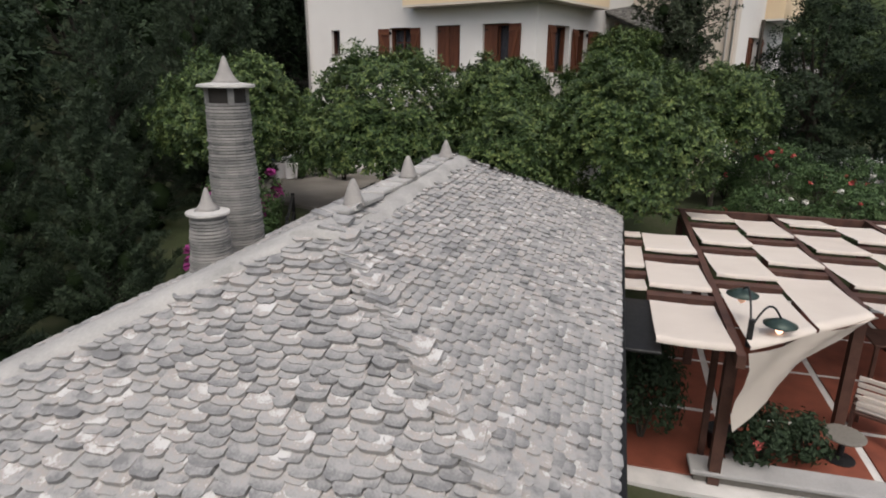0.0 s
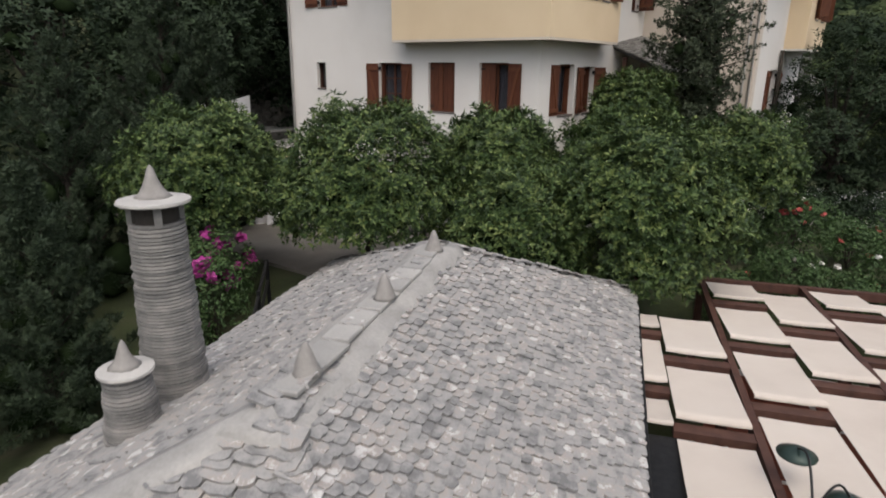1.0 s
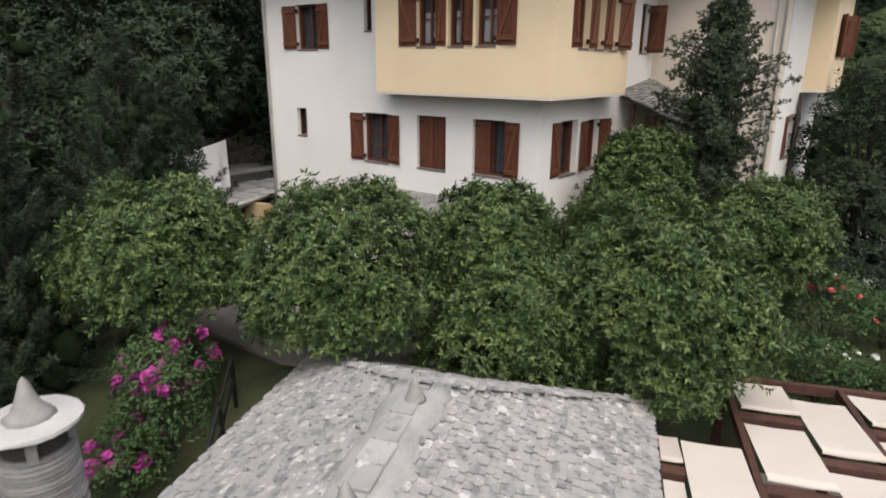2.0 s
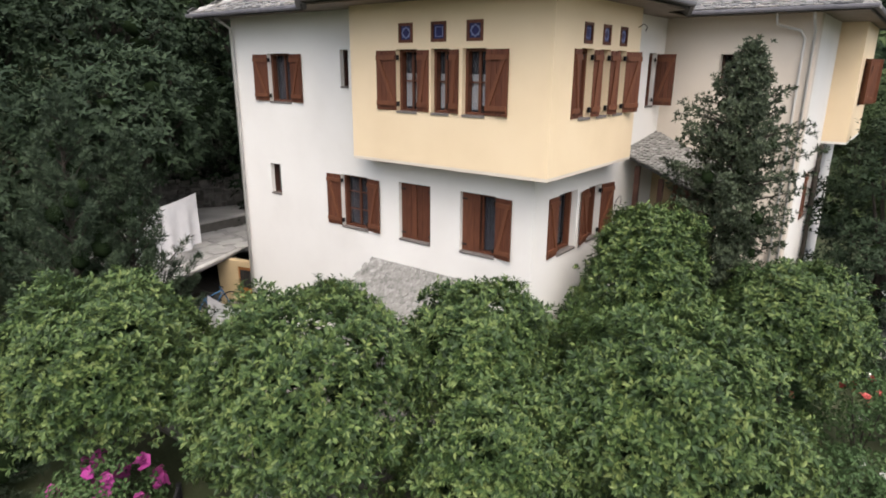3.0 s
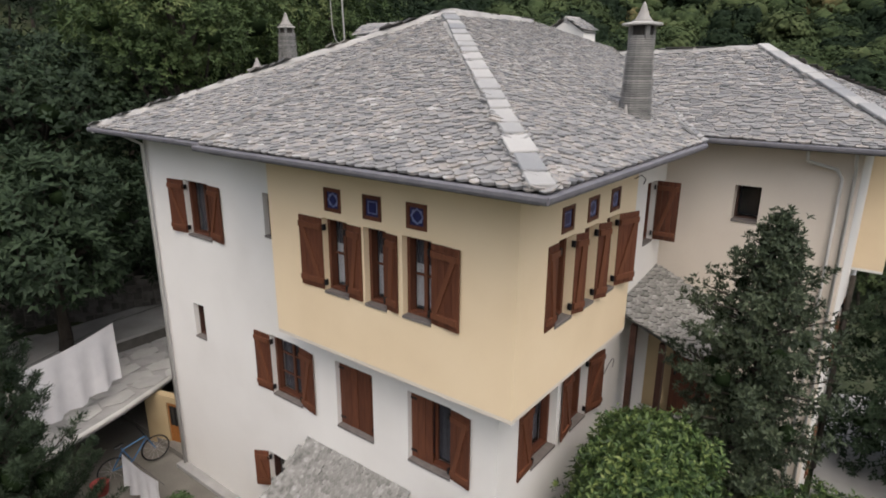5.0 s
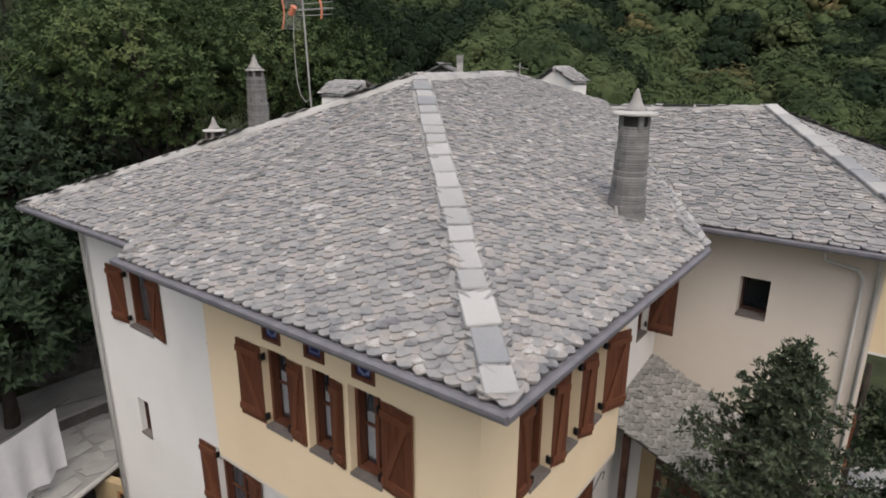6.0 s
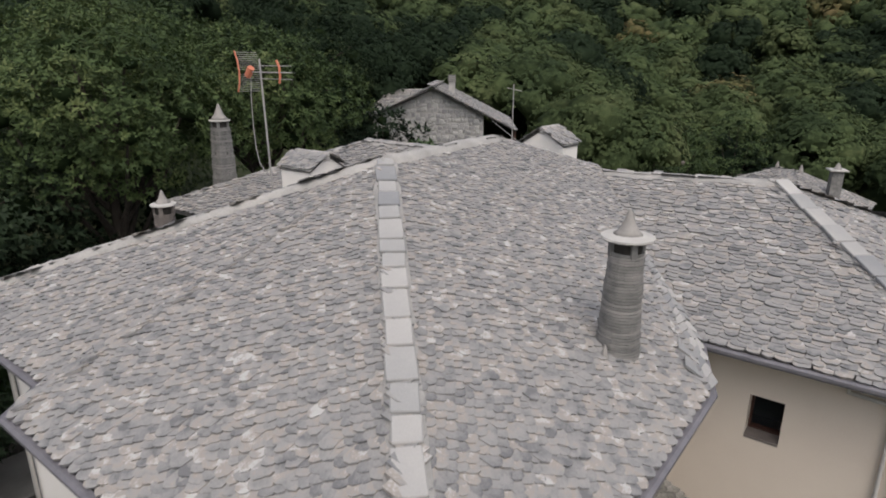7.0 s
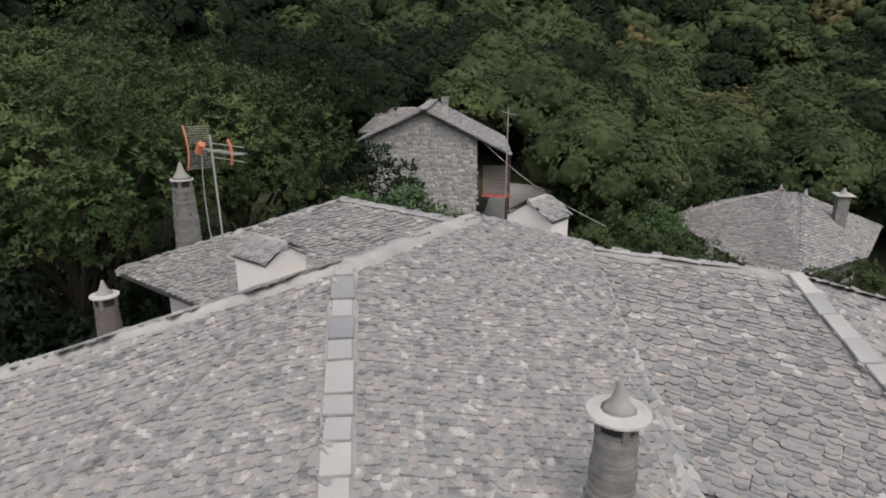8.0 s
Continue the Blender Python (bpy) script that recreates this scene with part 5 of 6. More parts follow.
# feathery dark conifers beside the small house
def conifer(x, y, top, r, seed, branches=110):
    z0 = stone_ground(x, y)
    return plume_tree("conifer_tree", x, y, z0, top - z0, lambda f: r * (1 - f) ** 0.7 + 0.05, branches, 58, 7, 0.12, 0.2, 0.24, 1.0, LEAF_FIR, "dark feathery conifer tree with upswept sprays", seed, trunk=0.09, first=0.5, lean=0.3, core=0.36, plain=True)


for i, (x, y, top, r) in enumerate(((-11.9, 15.6, 9.0, 2.3), (-11.9, 12.3, 7.6, 2.2), (-9.6, 9.2, 5.5, 1.6), (-12.6, 9.4, 6.8, 2.0), (-10.4, 6.6, 4.9, 1.7), (-14.2, 17.4, 8.0, 1.9), (-11.3, 16.5, 8.2, 1.95))):
    conifer(x, y, top, r, 80 + i)


def broadleaf(x, y, top, r, seed, leaves=10000, size=0.26, mat=None, label="tall dark green broadleaf tree", trunk=0.22, stem=0.35):
    z0 = stone_ground(x, y)
    h = top - z0
    rnd = random.Random(seed)
    blobs = []
    for k in range(16):
        f = k / 15
        a = k * 2.399
        rr = r * math.sin(math.pi * (0.15 + 0.75 * f)) * 0.75
        s = r * rnd.uniform(0.34, 0.5)
        blobs.append((math.cos(a) * rr, math.sin(a) * rr, h * stem + (h * (1 - stem) - s * 0.8) * f, s, s, s * 0.8))
    return tree("tree", x, y, z0, blobs, leaves, size, mat or LEAF_DARK, label, seed, trunk=trunk, group="trees round the house", inner=0.25, core=0.24, dome=0.5, up=0.6, droop=0.25, aspect=0.46, plain=True)


left_trees = ((-15.2, 21.5, 10.2, 2.4), (-18.5, 18.5, 10.5, 2.8), (-18.2, 24.5, 13.0, 3.0), (-14.8, 27.5, 16.0, 2.9), (-21.5, 14.0, 11.0, 3.0), (-17.0, 12.0, 9.0, 2.4), (-16.0, 6.5, 8.4, 2.6), (-22.0, 22.0, 14.0, 3.2), (-13.4, 33.5, 16.0, 2.9), (-18.6, 32.0, 17.0, 3.4), (-15.5, 40.0, 17.5, 3.2), (-22.5, 38.0, 19.0, 3.8), (-24.5, 29.0, 17.0, 3.5))
for i, (x, y, top, r) in enumerate(left_trees):
    # leaf colour by position: darker leaves stand in for shade on these trees
    broadleaf(x, y, top, r * 1.15, 120 + i, *((27000, 0.17) if y > 26 else (13000, 0.24)), mat=LEAF_SHADE if y == 40.0 else LEAF_DARK if x < -18.5 and y < 31 else LEAF_WOOD if y > 26 else LEAF_DARK, label="tall green broadleaf tree" if y > 26 else "tall dark green broadleaf tree", stem=0.68 if x > -19 and y > 24 else 0.55 if 20 < y < 25 else 0.2)
for i, (x, y, top, r) in enumerate(((-13.2, 30.0, 9.8, 2.3), (-16.4, 26.8, 10.6, 2.7), (-12.6, 35.0, 8.8, 2.2), (-16.5, 35.5, 9.4, 2.8), (-13.5, 26.4, 9.8, 2.0), (-15.6, 29.6, 10.8, 2.6))):
    # forest shade under the tall trees is put into the dark leaf colour
    broadleaf(x, y, top, r, 140 + i, 6000, 0.28, LEAF_SHADE, "bushy tree under taller trees, leaf colour darkened as shade", 0.12, 0.12)
for i, (x, y, top, r) in enumerate(((-9.9, 37.5, 13.2, 2.6), (-12.8, 39.0, 13.8, 2.6), (-7.4, 35.0, 11.9, 2.1), (-1.5, 56.5, 10.4, 2.7), (2.2, 53.0, 8.0, 2.0), (-4.6, 66.0, 12.0, 2.8), (1.6, 60.0, 10.2, 2.8), (4.8, 66.5, 10.5, 3.2), (-1.5, 63.0, 11.5, 3.0), (9.5, 70.0, 11.0, 3.2), (-9.3, 34.4, 11.7, 1.6))):
    # the first two take the dark leaf colour in place of shade
    broadleaf(x, y, top, r, 150 + i, 7000, 0.28, LEAF_GARDEN if i in (2, 4, 10) else LEAF_SHADE if i < 2 else LEAF_WOOD, "bushy green tree behind the roofs", 0.14, 0.15)
for i, (x, y, top, r) in enumerate(((6.5, 24.3, 8.6, 2.0), (9.8, 22.8, 8.2, 2.4))):
    broadleaf(x, y, top, r, 170 + i, 22000, 0.15, LEAF_DARK, "dense dark evergreen tree beside the paving", 0.16, 0.06)
for i in range(15):
    x = -1.5 + i * 1.3
    y = 43.5 + 1.6 * math.sin(i * 1.7)
    top = float(np.interp(x, (-1.5, 0, 2.3, 3.7, 5.0, 7.8, 9.4, 11), (8.6, 9.4, 9.0, 8.3, 7.6, 6.8, 7.4, 8.0)))
    broadleaf(x, y, top + 0.2 * math.sin(i * 2.3), 1.5, 180 + i, 4500, 0.24, LEAF_PALE, "leafy green shrub behind the roofs", 0.09, 0.12)


# woods on the hills: crowns of many rough leafy lumps
def woods(spots, seed, label):
    rng = np.random.default_rng(seed)
    kinds = {m: [[], [], 0, [], [], 0] for m in (LEAF_HILL, LEAF_PALE, LEAF_SHADE, LEAF_BLOOM)}
    TV, TF, tb = [], [], 0
    lumps = []
    for x, y, h, r, n, size in spots:
        z0 = stone_ground(x, y)
        m = 12
        # deep places get mostly dark leaves, so their shade is in the colour
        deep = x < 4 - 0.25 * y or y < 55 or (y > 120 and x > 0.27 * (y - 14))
        leaf = rng.choice([LEAF_HILL, LEAF_PALE, LEAF_SHADE, LEAF_BLOOM], p=[0.32, 0.0, 0.65, 0.03] if deep else [0.56, 0.24, 0.16, 0.04])
        bag = kinds[leaf]
        for j in range(m):
            f = (j + 0.5) / m
            a, up = j * 2.399 + x, 1 - 1.3 * f
            rr = math.sqrt(max(0.0, 1 - up * up))
            c = np.array([x + rr * r * 0.66 * math.cos(a), y + rr * r * 0.66 * math.sin(a), z0 + h - r + up * r * 0.58])
            lumps.append((c[0], c[1], c[2], *[r * 0.42 * rng.uniform(0.7, 1.15)] * 2, r * 0.34))
            v = BALL_V * (1 + rng.uniform(-0.3, 0.3, (len(BALL_V), 1))) * np.array(lumps[-1][3:]) * 0.76 + c
            bag[3].append(v)
            bag[4] += [tuple(bag[5] + q for q in t) for t in BALL_F]
            bag[5] += len(v)
        blobs = lumps[-m:]
        pts, nr = crown_points(blobs, n, 3, rng, 0.1, 0.0, -0.45, tuft=0.2)
        around = pts - np.array((x, y, z0 + h - r * 1.2))
        nr = 0.5 * nr + around / (np.linalg.norm(around, axis=1)[:, None] + 1e-9)
        v, f = leaf_mesh(pts, nr, size, rng, 0.8, loose=0.16, small=True)
        bag[0].append(v)
        bag[1].append(f + bag[2])
        bag[2] += len(v)
        t = np.array([[x + 0.2 * math.cos(a) * s, y + 0.2 * math.sin(a) * s, z] for z, s in ((z0 - 0.3, 1), (z0 + h * 0.45, 0.5)) for a in (0, 1.57, 3.14, 4.71)])
        TV.append(t)
        TF += [tuple(tb + q for q in (i, (i + 1) % 4, 4 + (i + 1) % 4, 4 + i)) for i in range(4)]
        tb += 8
    w = thing("woods", pose(0, 0, 0), label, "woods", kind="stuff")
    for leaf, (V, Fc, _, MV, MF, _) in kinds.items():
        if V:
            arrays("crowns", np.concatenate(V).tolist(), np.concatenate(Fc).tolist(), leaf, w, kind="stuff")
            arrays("inner_foliage", np.concatenate(MV).tolist(), MF, leaf, w, kind="stuff")
            for p in w.children[-1].data.polygons:
                p.use_smooth = True
    arrays("trunks", np.concatenate(TV).tolist(), TF, BARK, w, kind="stuff")


rnd = random.Random(77)
spots = []
y = 56.0
while y < 260:
    step = 5.6 + (y - 56) * 0.035
    x = -40.0 - y * 0.25
    while x < 12 + (y - 15) * 0.44:
        px, py = x + rnd.uniform(-1.5, 1.5), y + rnd.uniform(-1.5, 1.5)
        house_spot = (-19 < px < -3 and py < 66) or (2 < px < 21 and py < 70)
        if not house_spot and not (py > 100 and px < -8 - 0.75 * (py - 15)):
            r = step * rnd.uniform(0.55, 0.95)
            spots.append((px, py, rnd.uniform(5.5, 8.5) + step * 0.25, r, int(max(1050, 4000 - (y - 56) * 32)), 0.29 + (y - 56) * 0.0045))
        x += step
    y += step
woods(spots, 7, "dense green chestnut woods covering the hill")
spots = []
for k in range(75):
    x, y = rnd.uniform(-60, -24), rnd.uniform(-5, 60)
    spots.append((x, y, rnd.uniform(8, 12), rnd.uniform(2.6, 3.6), 1000, 0.36))
for k in range(14):
    x, y = rnd.uniform(14, 26), rnd.uniform(18, 50)
    if not (x < 22 and y > 44):
        spots.append((x, y, rnd.uniform(4, 7), rnd.uniform(2.0, 3.0), 1000, 0.28))
woods(spots, 8, "dark woods on the slope beside the houses")

# ---- garden ----
def shrub(x, y, r, h, seed, leaves, flowers, label, size=0.09, mat=None, z=None):
    """A low leafy shrub with blossoms: flowers are (material, count)."""
    z0 = stone_ground(x, y) if z is None else z
    rng, rnd = np.random.default_rng(seed), random.Random(seed)
    s = thing("shrub", pose(x, y, z0), label, "shrub", "garden shrubs")
    blobs = [(rnd.uniform(-0.5, 0.5) * r, rnd.uniform(-0.5, 0.5) * r, h * rnd.uniform(0.4, 0.75), r * 0.6, r * 0.6, h * 0.35) for _ in range(6)]
    bm = bmesh.new()
    for b in blobs:
        bar(bm, (0, 0, -0.1), b[:3], 0.025, 5, 0.008)
    part("stem", bm, BARK, s)
    pts, nr = crown_points(blobs, leaves, 9, rng, 0.3, 0.2)
    v, f = leaf_mesh(pts, nr, size, rng, 0.55)
    arrays("leaves", v.tolist(), f.tolist(), mat or LEAF_GARDEN, s, kind="stuff")
    for m, n in flowers:
        for _ in range(n):
            b = rnd.choice(blobs)
            a, e = rnd.uniform(0, 6.28), rnd.uniform(-0.1, 1.3)
            c = Vector((b[0] + b[3] * math.cos(a) * math.cos(e), b[1] + b[4] * math.sin(a) * math.cos(e), b[2] + b[5] * math.sin(e)))
            bm = bmesh.new()
            q = rnd.uniform(0.13, 0.19) if m == PINK else rnd.uniform(0.06, 0.1)
            for k in range(7):
                d = Vector((rnd.uniform(-1, 1), rnd.uniform(-1, 1), rnd.uniform(-0.3, 1))) * q * 0.5
                m4 = Matrix.Translation(c + d) @ pose(0, 0, 0, rnd.uniform(-60, 60), rnd.uniform(-60, 60), rnd.uniform(0, 360))
                vs = [bm.verts.new(m4 @ Vector((q * 0.62 * math.cos(i * 1.257), q * 0.62 * math.sin(i * 1.257), 0.012 * (i % 2)))) for i in range(5)]
                bm.faces.new(vs)
            part("blossom", bm, m, s)
    return s


shrub(-8.0, 11.7, 1.0, 2.35, 301, 4500, [(PINK, 40)], "flowering shrub with bright pink blossoms")
shrub(-8.3, 11.0, 0.8, 1.6, 302, 2600, [(PINK, 14)], "flowering shrub with bright pink blossoms")
k = 0
for x, y, h, fl in ((2.6, 15.8, 1.2, [(RED, 3)]), (3.6, 16.2, 1.3, [(PETAL, 3)]), (4.6, 16.0, 1.1, [(RED, 2), (PETAL, 3)]), (5.7, 16.4, 1.2, [(PETAL, 2), (RED, 3)]), (6.9, 16.6, 1.2, [(RED, 4)]), (8.1, 17.2, 1.3, [(PETAL, 2)]), (4.1, 17.6, 1.7, [(RED, 9), (PETAL, 2)]), (5.4, 18.2, 1.2, [(RED, 5)]), (6.8, 18.6, 1.3, [(PETAL, 2), (RED, 3)]), (8.4, 19.2, 1.5, [(RED, 3)]), (3.2, 18.8, 1.1, [(RED, 2)]), (9.8, 17.8, 1.7, []), (10.4, 20.2, 1.8, [])):
    shrub(x, y, 0.95, h, 310 + k, 2600, fl, "garden rose shrub with scattered blossoms" if fl else "leafy green garden shrub")
    k += 1
for i, (x, y) in enumerate(((3.7, 20.6), (4.9, 20.8), (6.1, 20.6))):
    shrub(x, y, 0.9, 1.3, 350 + i, 2600, [], "dark leafy shrub beside the paved path", mat=LEAF_DARK)
# plants at the terrace edge
shrub(0.72, 8.3, 0.5, 1.5, 340, 2600, [], "leafy green plant under the eaves", z=FZ, mat=LEAF_DARK)
shrub(0.7, 9.6, 0.45, 1.2, 341, 1400, [], "leafy green plant under the eaves", z=FZ, mat=LEAF_DARK)
shrub(2.25, 7.9, 0.4, 0.8, 342, 1200, [(RED, 1)], "leafy green plant in the terrace bed", z=FZ, mat=LEAF_DARK)
shrub(2.9, 8.3, 0.35, 0.6, 343, 900, [], "leafy green plant in the terrace bed", z=FZ, mat=LEAF_DARK)

# paving round the large house
bm = bmesh.new()
prism(bm, [(-13.5, -4.6, 2.44), (-9.0, -4.4, 2.44), (-3.4, -4.2, 2.44), (-1.5, -3.4, 2.44), (1.0, -2.0, 2.44), (U0, 0.495, 2.44), (-13.5, 0.495, 2.44)], 0.5)
prism(bm, [(-15.5, 0.5, 2.6), (-9.41, 0.5, 2.6), (-9.41, 4.4, 2.6), (-15.5, 4.4, 2.6)], 0.6)
pav = part("pavement", bm, YARD)
pav.matrix_world = HOUSE
tagged(pav, "pale grey concrete yard in front of the house", "paving", kind="structure")
bm = bmesh.new()
prism(bm, [(4.2, 23.4, 2.55), (6.6, 22.4, 2.55), (12.5, 22.2, 2.55), (13.0, 29.0, 2.55), (6.0, 28.5, 2.55)], 0.5)
pav = part("pavement", bm, CONCRETE)
tagged(pav, "pale paved path beside the house", "paving", kind="structure")

# terrace roof, laundry and bicycle beside the house
shed = thing("garden_store", HOUSE, "low open store with a flat stone-slabbed roof beside the house", "shed")
bm = bmesh.new()
prism(bm, [(-9.7, -2.4, 4.1), (-10.3, -0.4, 4.1), (-11.0, 1.35, 4.1), (-9.42, 4.5, 4.1), (-16.5, 4.5, 4.1), (-16.5, -2.4, 4.1)], 0.16)
store_roof = part("roof", bm, CONCRETE, shed, "flat grey stone-slabbed roof")
bm = bmesh.new()
for a, b in (((-9.68, -2.4), (-10.28, -0.4)), ((-10.28, -0.4), (-10.98, 1.35))):
    bar(bm, (*a, 4.06), (*b, 4.06), 0.06, 6)
part("gutter", bm, PALE, shed)
rnd = random.Random(12)
for i in range(11):
    for j in range(7):
        u, v = -10.6 - i * 0.55 + rnd.uniform(-0.08, 0.08) - 0.12 * j, -2.0 + j * 0.85 + rnd.uniform(-0.08, 0.08)
        if u < -10.35 - 0.36 * (v + 0.4):
            bm = bmesh.new()
            n = 6
            pts = [(u + 0.38 * rnd.uniform(0.7, 1.0) * math.cos(6.283 * q / n), v + 0.52 * rnd.uniform(0.7, 1.0) * math.sin(6.283 * q / n), 4.125 + rnd.uniform(0, 0.008)) for q in range(n)]
            prism(bm, pts, 0.02)
            part("slab", bm, SLABSTONE, store_roof)
SW = pose(-11.05, 0.43, 0, 0, 0, 16)
bm = bmesh.new()
box(bm, 0, 0.74, 0, 0.2, 2.2, 3.93, SW)
box(bm, 0.74, 1.5, 0, 0.2, 3.75, 3.93, SW)
box(bm, 1.5, 1.62, 0, 0.2, 2.2, 3.93, SW)
part("wall", bm, OCHRE, shed, "ochre plastered wall beside the door")
bm = bmesh.new()
box(bm, -3.4, 0.0, -0.1, 0.1, 2.2, 3.93, pose(-11.08, 0.6, 0, 0, 0, -30))
part("wall", bm, OCHRE, shed, "ochre plastered back wall")
ORANGEWOOD = material("varnished_wood", [(0.22, 0.08, 0.02), (0.34, 0.14, 0.04)], 5, 0.45, 0.1, 60, stretch=(6, 6, 0.6))
bm = bmesh.new()
box(bm, 0.745, 1.495, 0.04, 0.1, 2.42, 3.745, SW)
sd = part("door", bm, ORANGEWOOD, shed, "orange varnished door with a glazed grille")
for i in range(5):
    bm = bmesh.new()
    box(bm, 0.83 + i * 0.13, 0.86 + i * 0.13, 0.012, 0.035, 3.1, 3.65, SW)
    part("grille_bar", bm, IRON, sd)
# dark pane colour stands in for the unlit room behind the door
bm = bmesh.new()
box(bm, 0.80, 1.44, 0.028, 0.038, 3.1, 3.65, SW)
part("pane", bm, INSIDE_SHADE, sd)
SHEET = material("white_sheet", [(0.62, 0.61, 0.63), (0.76, 0.75, 0.76)], 3, 0.9, 0.2, 60, translucent=0.1)


def laundry(a, b, drop, seed, label):
    """A sheet hung over a line between a and b, in gentle folds."""
    s = thing("laundry_sheet", HOUSE, label, "laundry")
    rnd = random.Random(seed)
    a, b = Vector(a), Vector(b)
    side = (b - a).cross(Vector((0, 0, 1))).normalized()
    bm = bmesh.new()
    n, k = 14, 7
    rows = []
    for j in range(k + 1):
        f = j / k
        rows.append([bm.verts.new(a.lerp(b, i / n) + side * (0.11 * f * math.sin(i * 1.7 + seed + 0.5 * math.sin(2.0 * f)) + 0.02) + Vector((0, 0, -drop * f - 0.06 * math.sin(math.pi * i / n)))) for i in range(n + 1)])
    for r, q in zip(rows, rows[1:]):
        for i in range(n):
            bm.faces.new((r[i], r[i + 1], q[i + 1], q[i]))
    part("sheet", bm, SHEET, s, smooth=True)
    bm = bmesh.new()
    d = (b - a)
    bar(bm, a - d * 0.15 + Vector((0, 0, 0.01)), b + d * 0.15 + Vector((0, 0, 0.01)), 0.006, 5)
    part("line", bm, IRON, s)


laundry((-10.3, -2.4, 5.88), (-11.05, -0.05, 6.02), 1.5, 1, "large white sheet hanging on a washing line")
laundry((-9.4, -0.95, 3.52), (-7.9, -0.9, 3.45), 0.85, 2, "white sheet hanging low in the yard")
laundry((-8.7, -2.3, 3.0), (-7.3, -1.9, 3.0), 0.5, 3, "white cloth drying in the yard")
line = thing("washing_line", HOUSE, "thin washing line from the house wall", "line")
bm = bmesh.new()
bar(bm, (-11.05, -0.05, 6.03), (UL, 0.48, 6.75), 0.007, 5)
part("line", bm, IRON, line)


def bicycle(u, v, z, turn):
    b = thing("bicycle", HOUSE @ pose(u, v, z, 0, -8, turn), "blue and black bicycle leaning in the yard", "bicycle")
    for cx in (-0.52, 0.52):
        bm = bmesh.new()
        n, k = 28, 6
        ring = [[bm.verts.new((cx + (0.33 + 0.02 * math.cos(6.2832 * j / k)) * math.cos(6.2832 * i / n), 0.02 * math.sin(6.2832 * j / k), 0.34 + (0.33 + 0.02 * math.cos(6.2832 * j / k)) * math.sin(6.2832 * i / n))) for j in range(k)] for i in range(n)]
        for i in range(n):
            for j in range(k):
                bm.faces.new((ring[i][j], ring[(i + 1) % n][j], ring[(i + 1) % n][(j + 1) % k], ring[i][(j + 1) % k]))
        w = part("wheel", bm, IRON, b)
        bm = bmesh.new()
        for i in range(12):
            a0 = 6.2832 * i / 12
            bar(bm, (cx, 0, 0.34), (cx + 0.32 * math.cos(a0), 0, 0.34 + 0.32 * math.sin(a0)), 0.003, 3)
        part("spokes", bm, PALE, w)
    BLUEP = material("blue_paint", [(0.03, 0.09, 0.18), (0.06, 0.15, 0.28)], 8, 0.35, 0.05)
    bm = bmesh.new()
    for p, q in (((-0.52, 0, 0.34), (-0.05, 0, 0.32)), ((-0.05, 0, 0.32), (-0.2, 0, 0.85)), ((-0.52, 0, 0.34), (-0.16, 0, 0.75)), ((-0.05, 0, 0.32), (0.38, 0, 0.72)), ((-0.16, 0, 0.75), (0.36, 0, 0.8)), ((0.52, 0, 0.34), (0.34, 0, 0.95))):
        bar(bm, p, q, 0.018, 6)
    part("frame", bm, BLUEP, b, "blue painted frame")
    bm = bmesh.new()
    box(bm, -0.34, -0.1, -0.06, 0.06, 0.85, 0.91, bevel=0.02)
    part("saddle", bm, IRON, b)
    bm = bmesh.new()
    bar(bm, (0.33, -0.28, 0.98), (0.33, 0.28, 0.98), 0.014, 6)
    part("handlebar", bm, IRON, b)


bicycle(-10.1, -0.38, 2.42, 83)
for i, (u, v) in enumerate(((-7.35, -0.75), (-7.7, -1.6), (-6.3, -0.9))):
    p = HOUSE @ Vector((u, v, 2.4))
    shrub(p.x, p.y, 0.4, 0.75, 360 + i, 1500, [], "small leafy bush at the foot of the house wall", z=2.4)
bucket = thing("red_tub", HOUSE @ pose(-9.9, -1.36, 2.42), "small red plastic tub in the yard", "tub")
bm = bmesh.new()
lathe(bm, [(0.15, 0), (0.2, 0.3), (0.21, 0.31), (0.19, 0.3), (0.14, 0.03)], 16)
part("body", bm, RED, bucket, smooth=True)

# handrail of the steps behind the small house
rail = thing("handrail", pose(-6.9, 11.6, 2.0), "dark wooden handrail beside garden steps", "railing")
for p, q in (((-0.3, 1.0, -0.2), (-0.3, 1.0, 1.1)), ((0.1, 0, -0.8), (0.1, 0, 0.8)), ((0.5, -1.0, -1.3), (0.5, -1.0, 0.4))):
    bm = bmesh.new()
    bar(bm, p, q, 0.045, 6)
    part("post", bm, IRON, rail)
for dz in (0.0, -0.4):
    bm = bmesh.new()
    bar(bm, (-0.3, 1.0, 1.05 + dz), (0.5, -1.0, 0.35 + dz), 0.035, 6)
    part("rail", bm, IRON, rail)


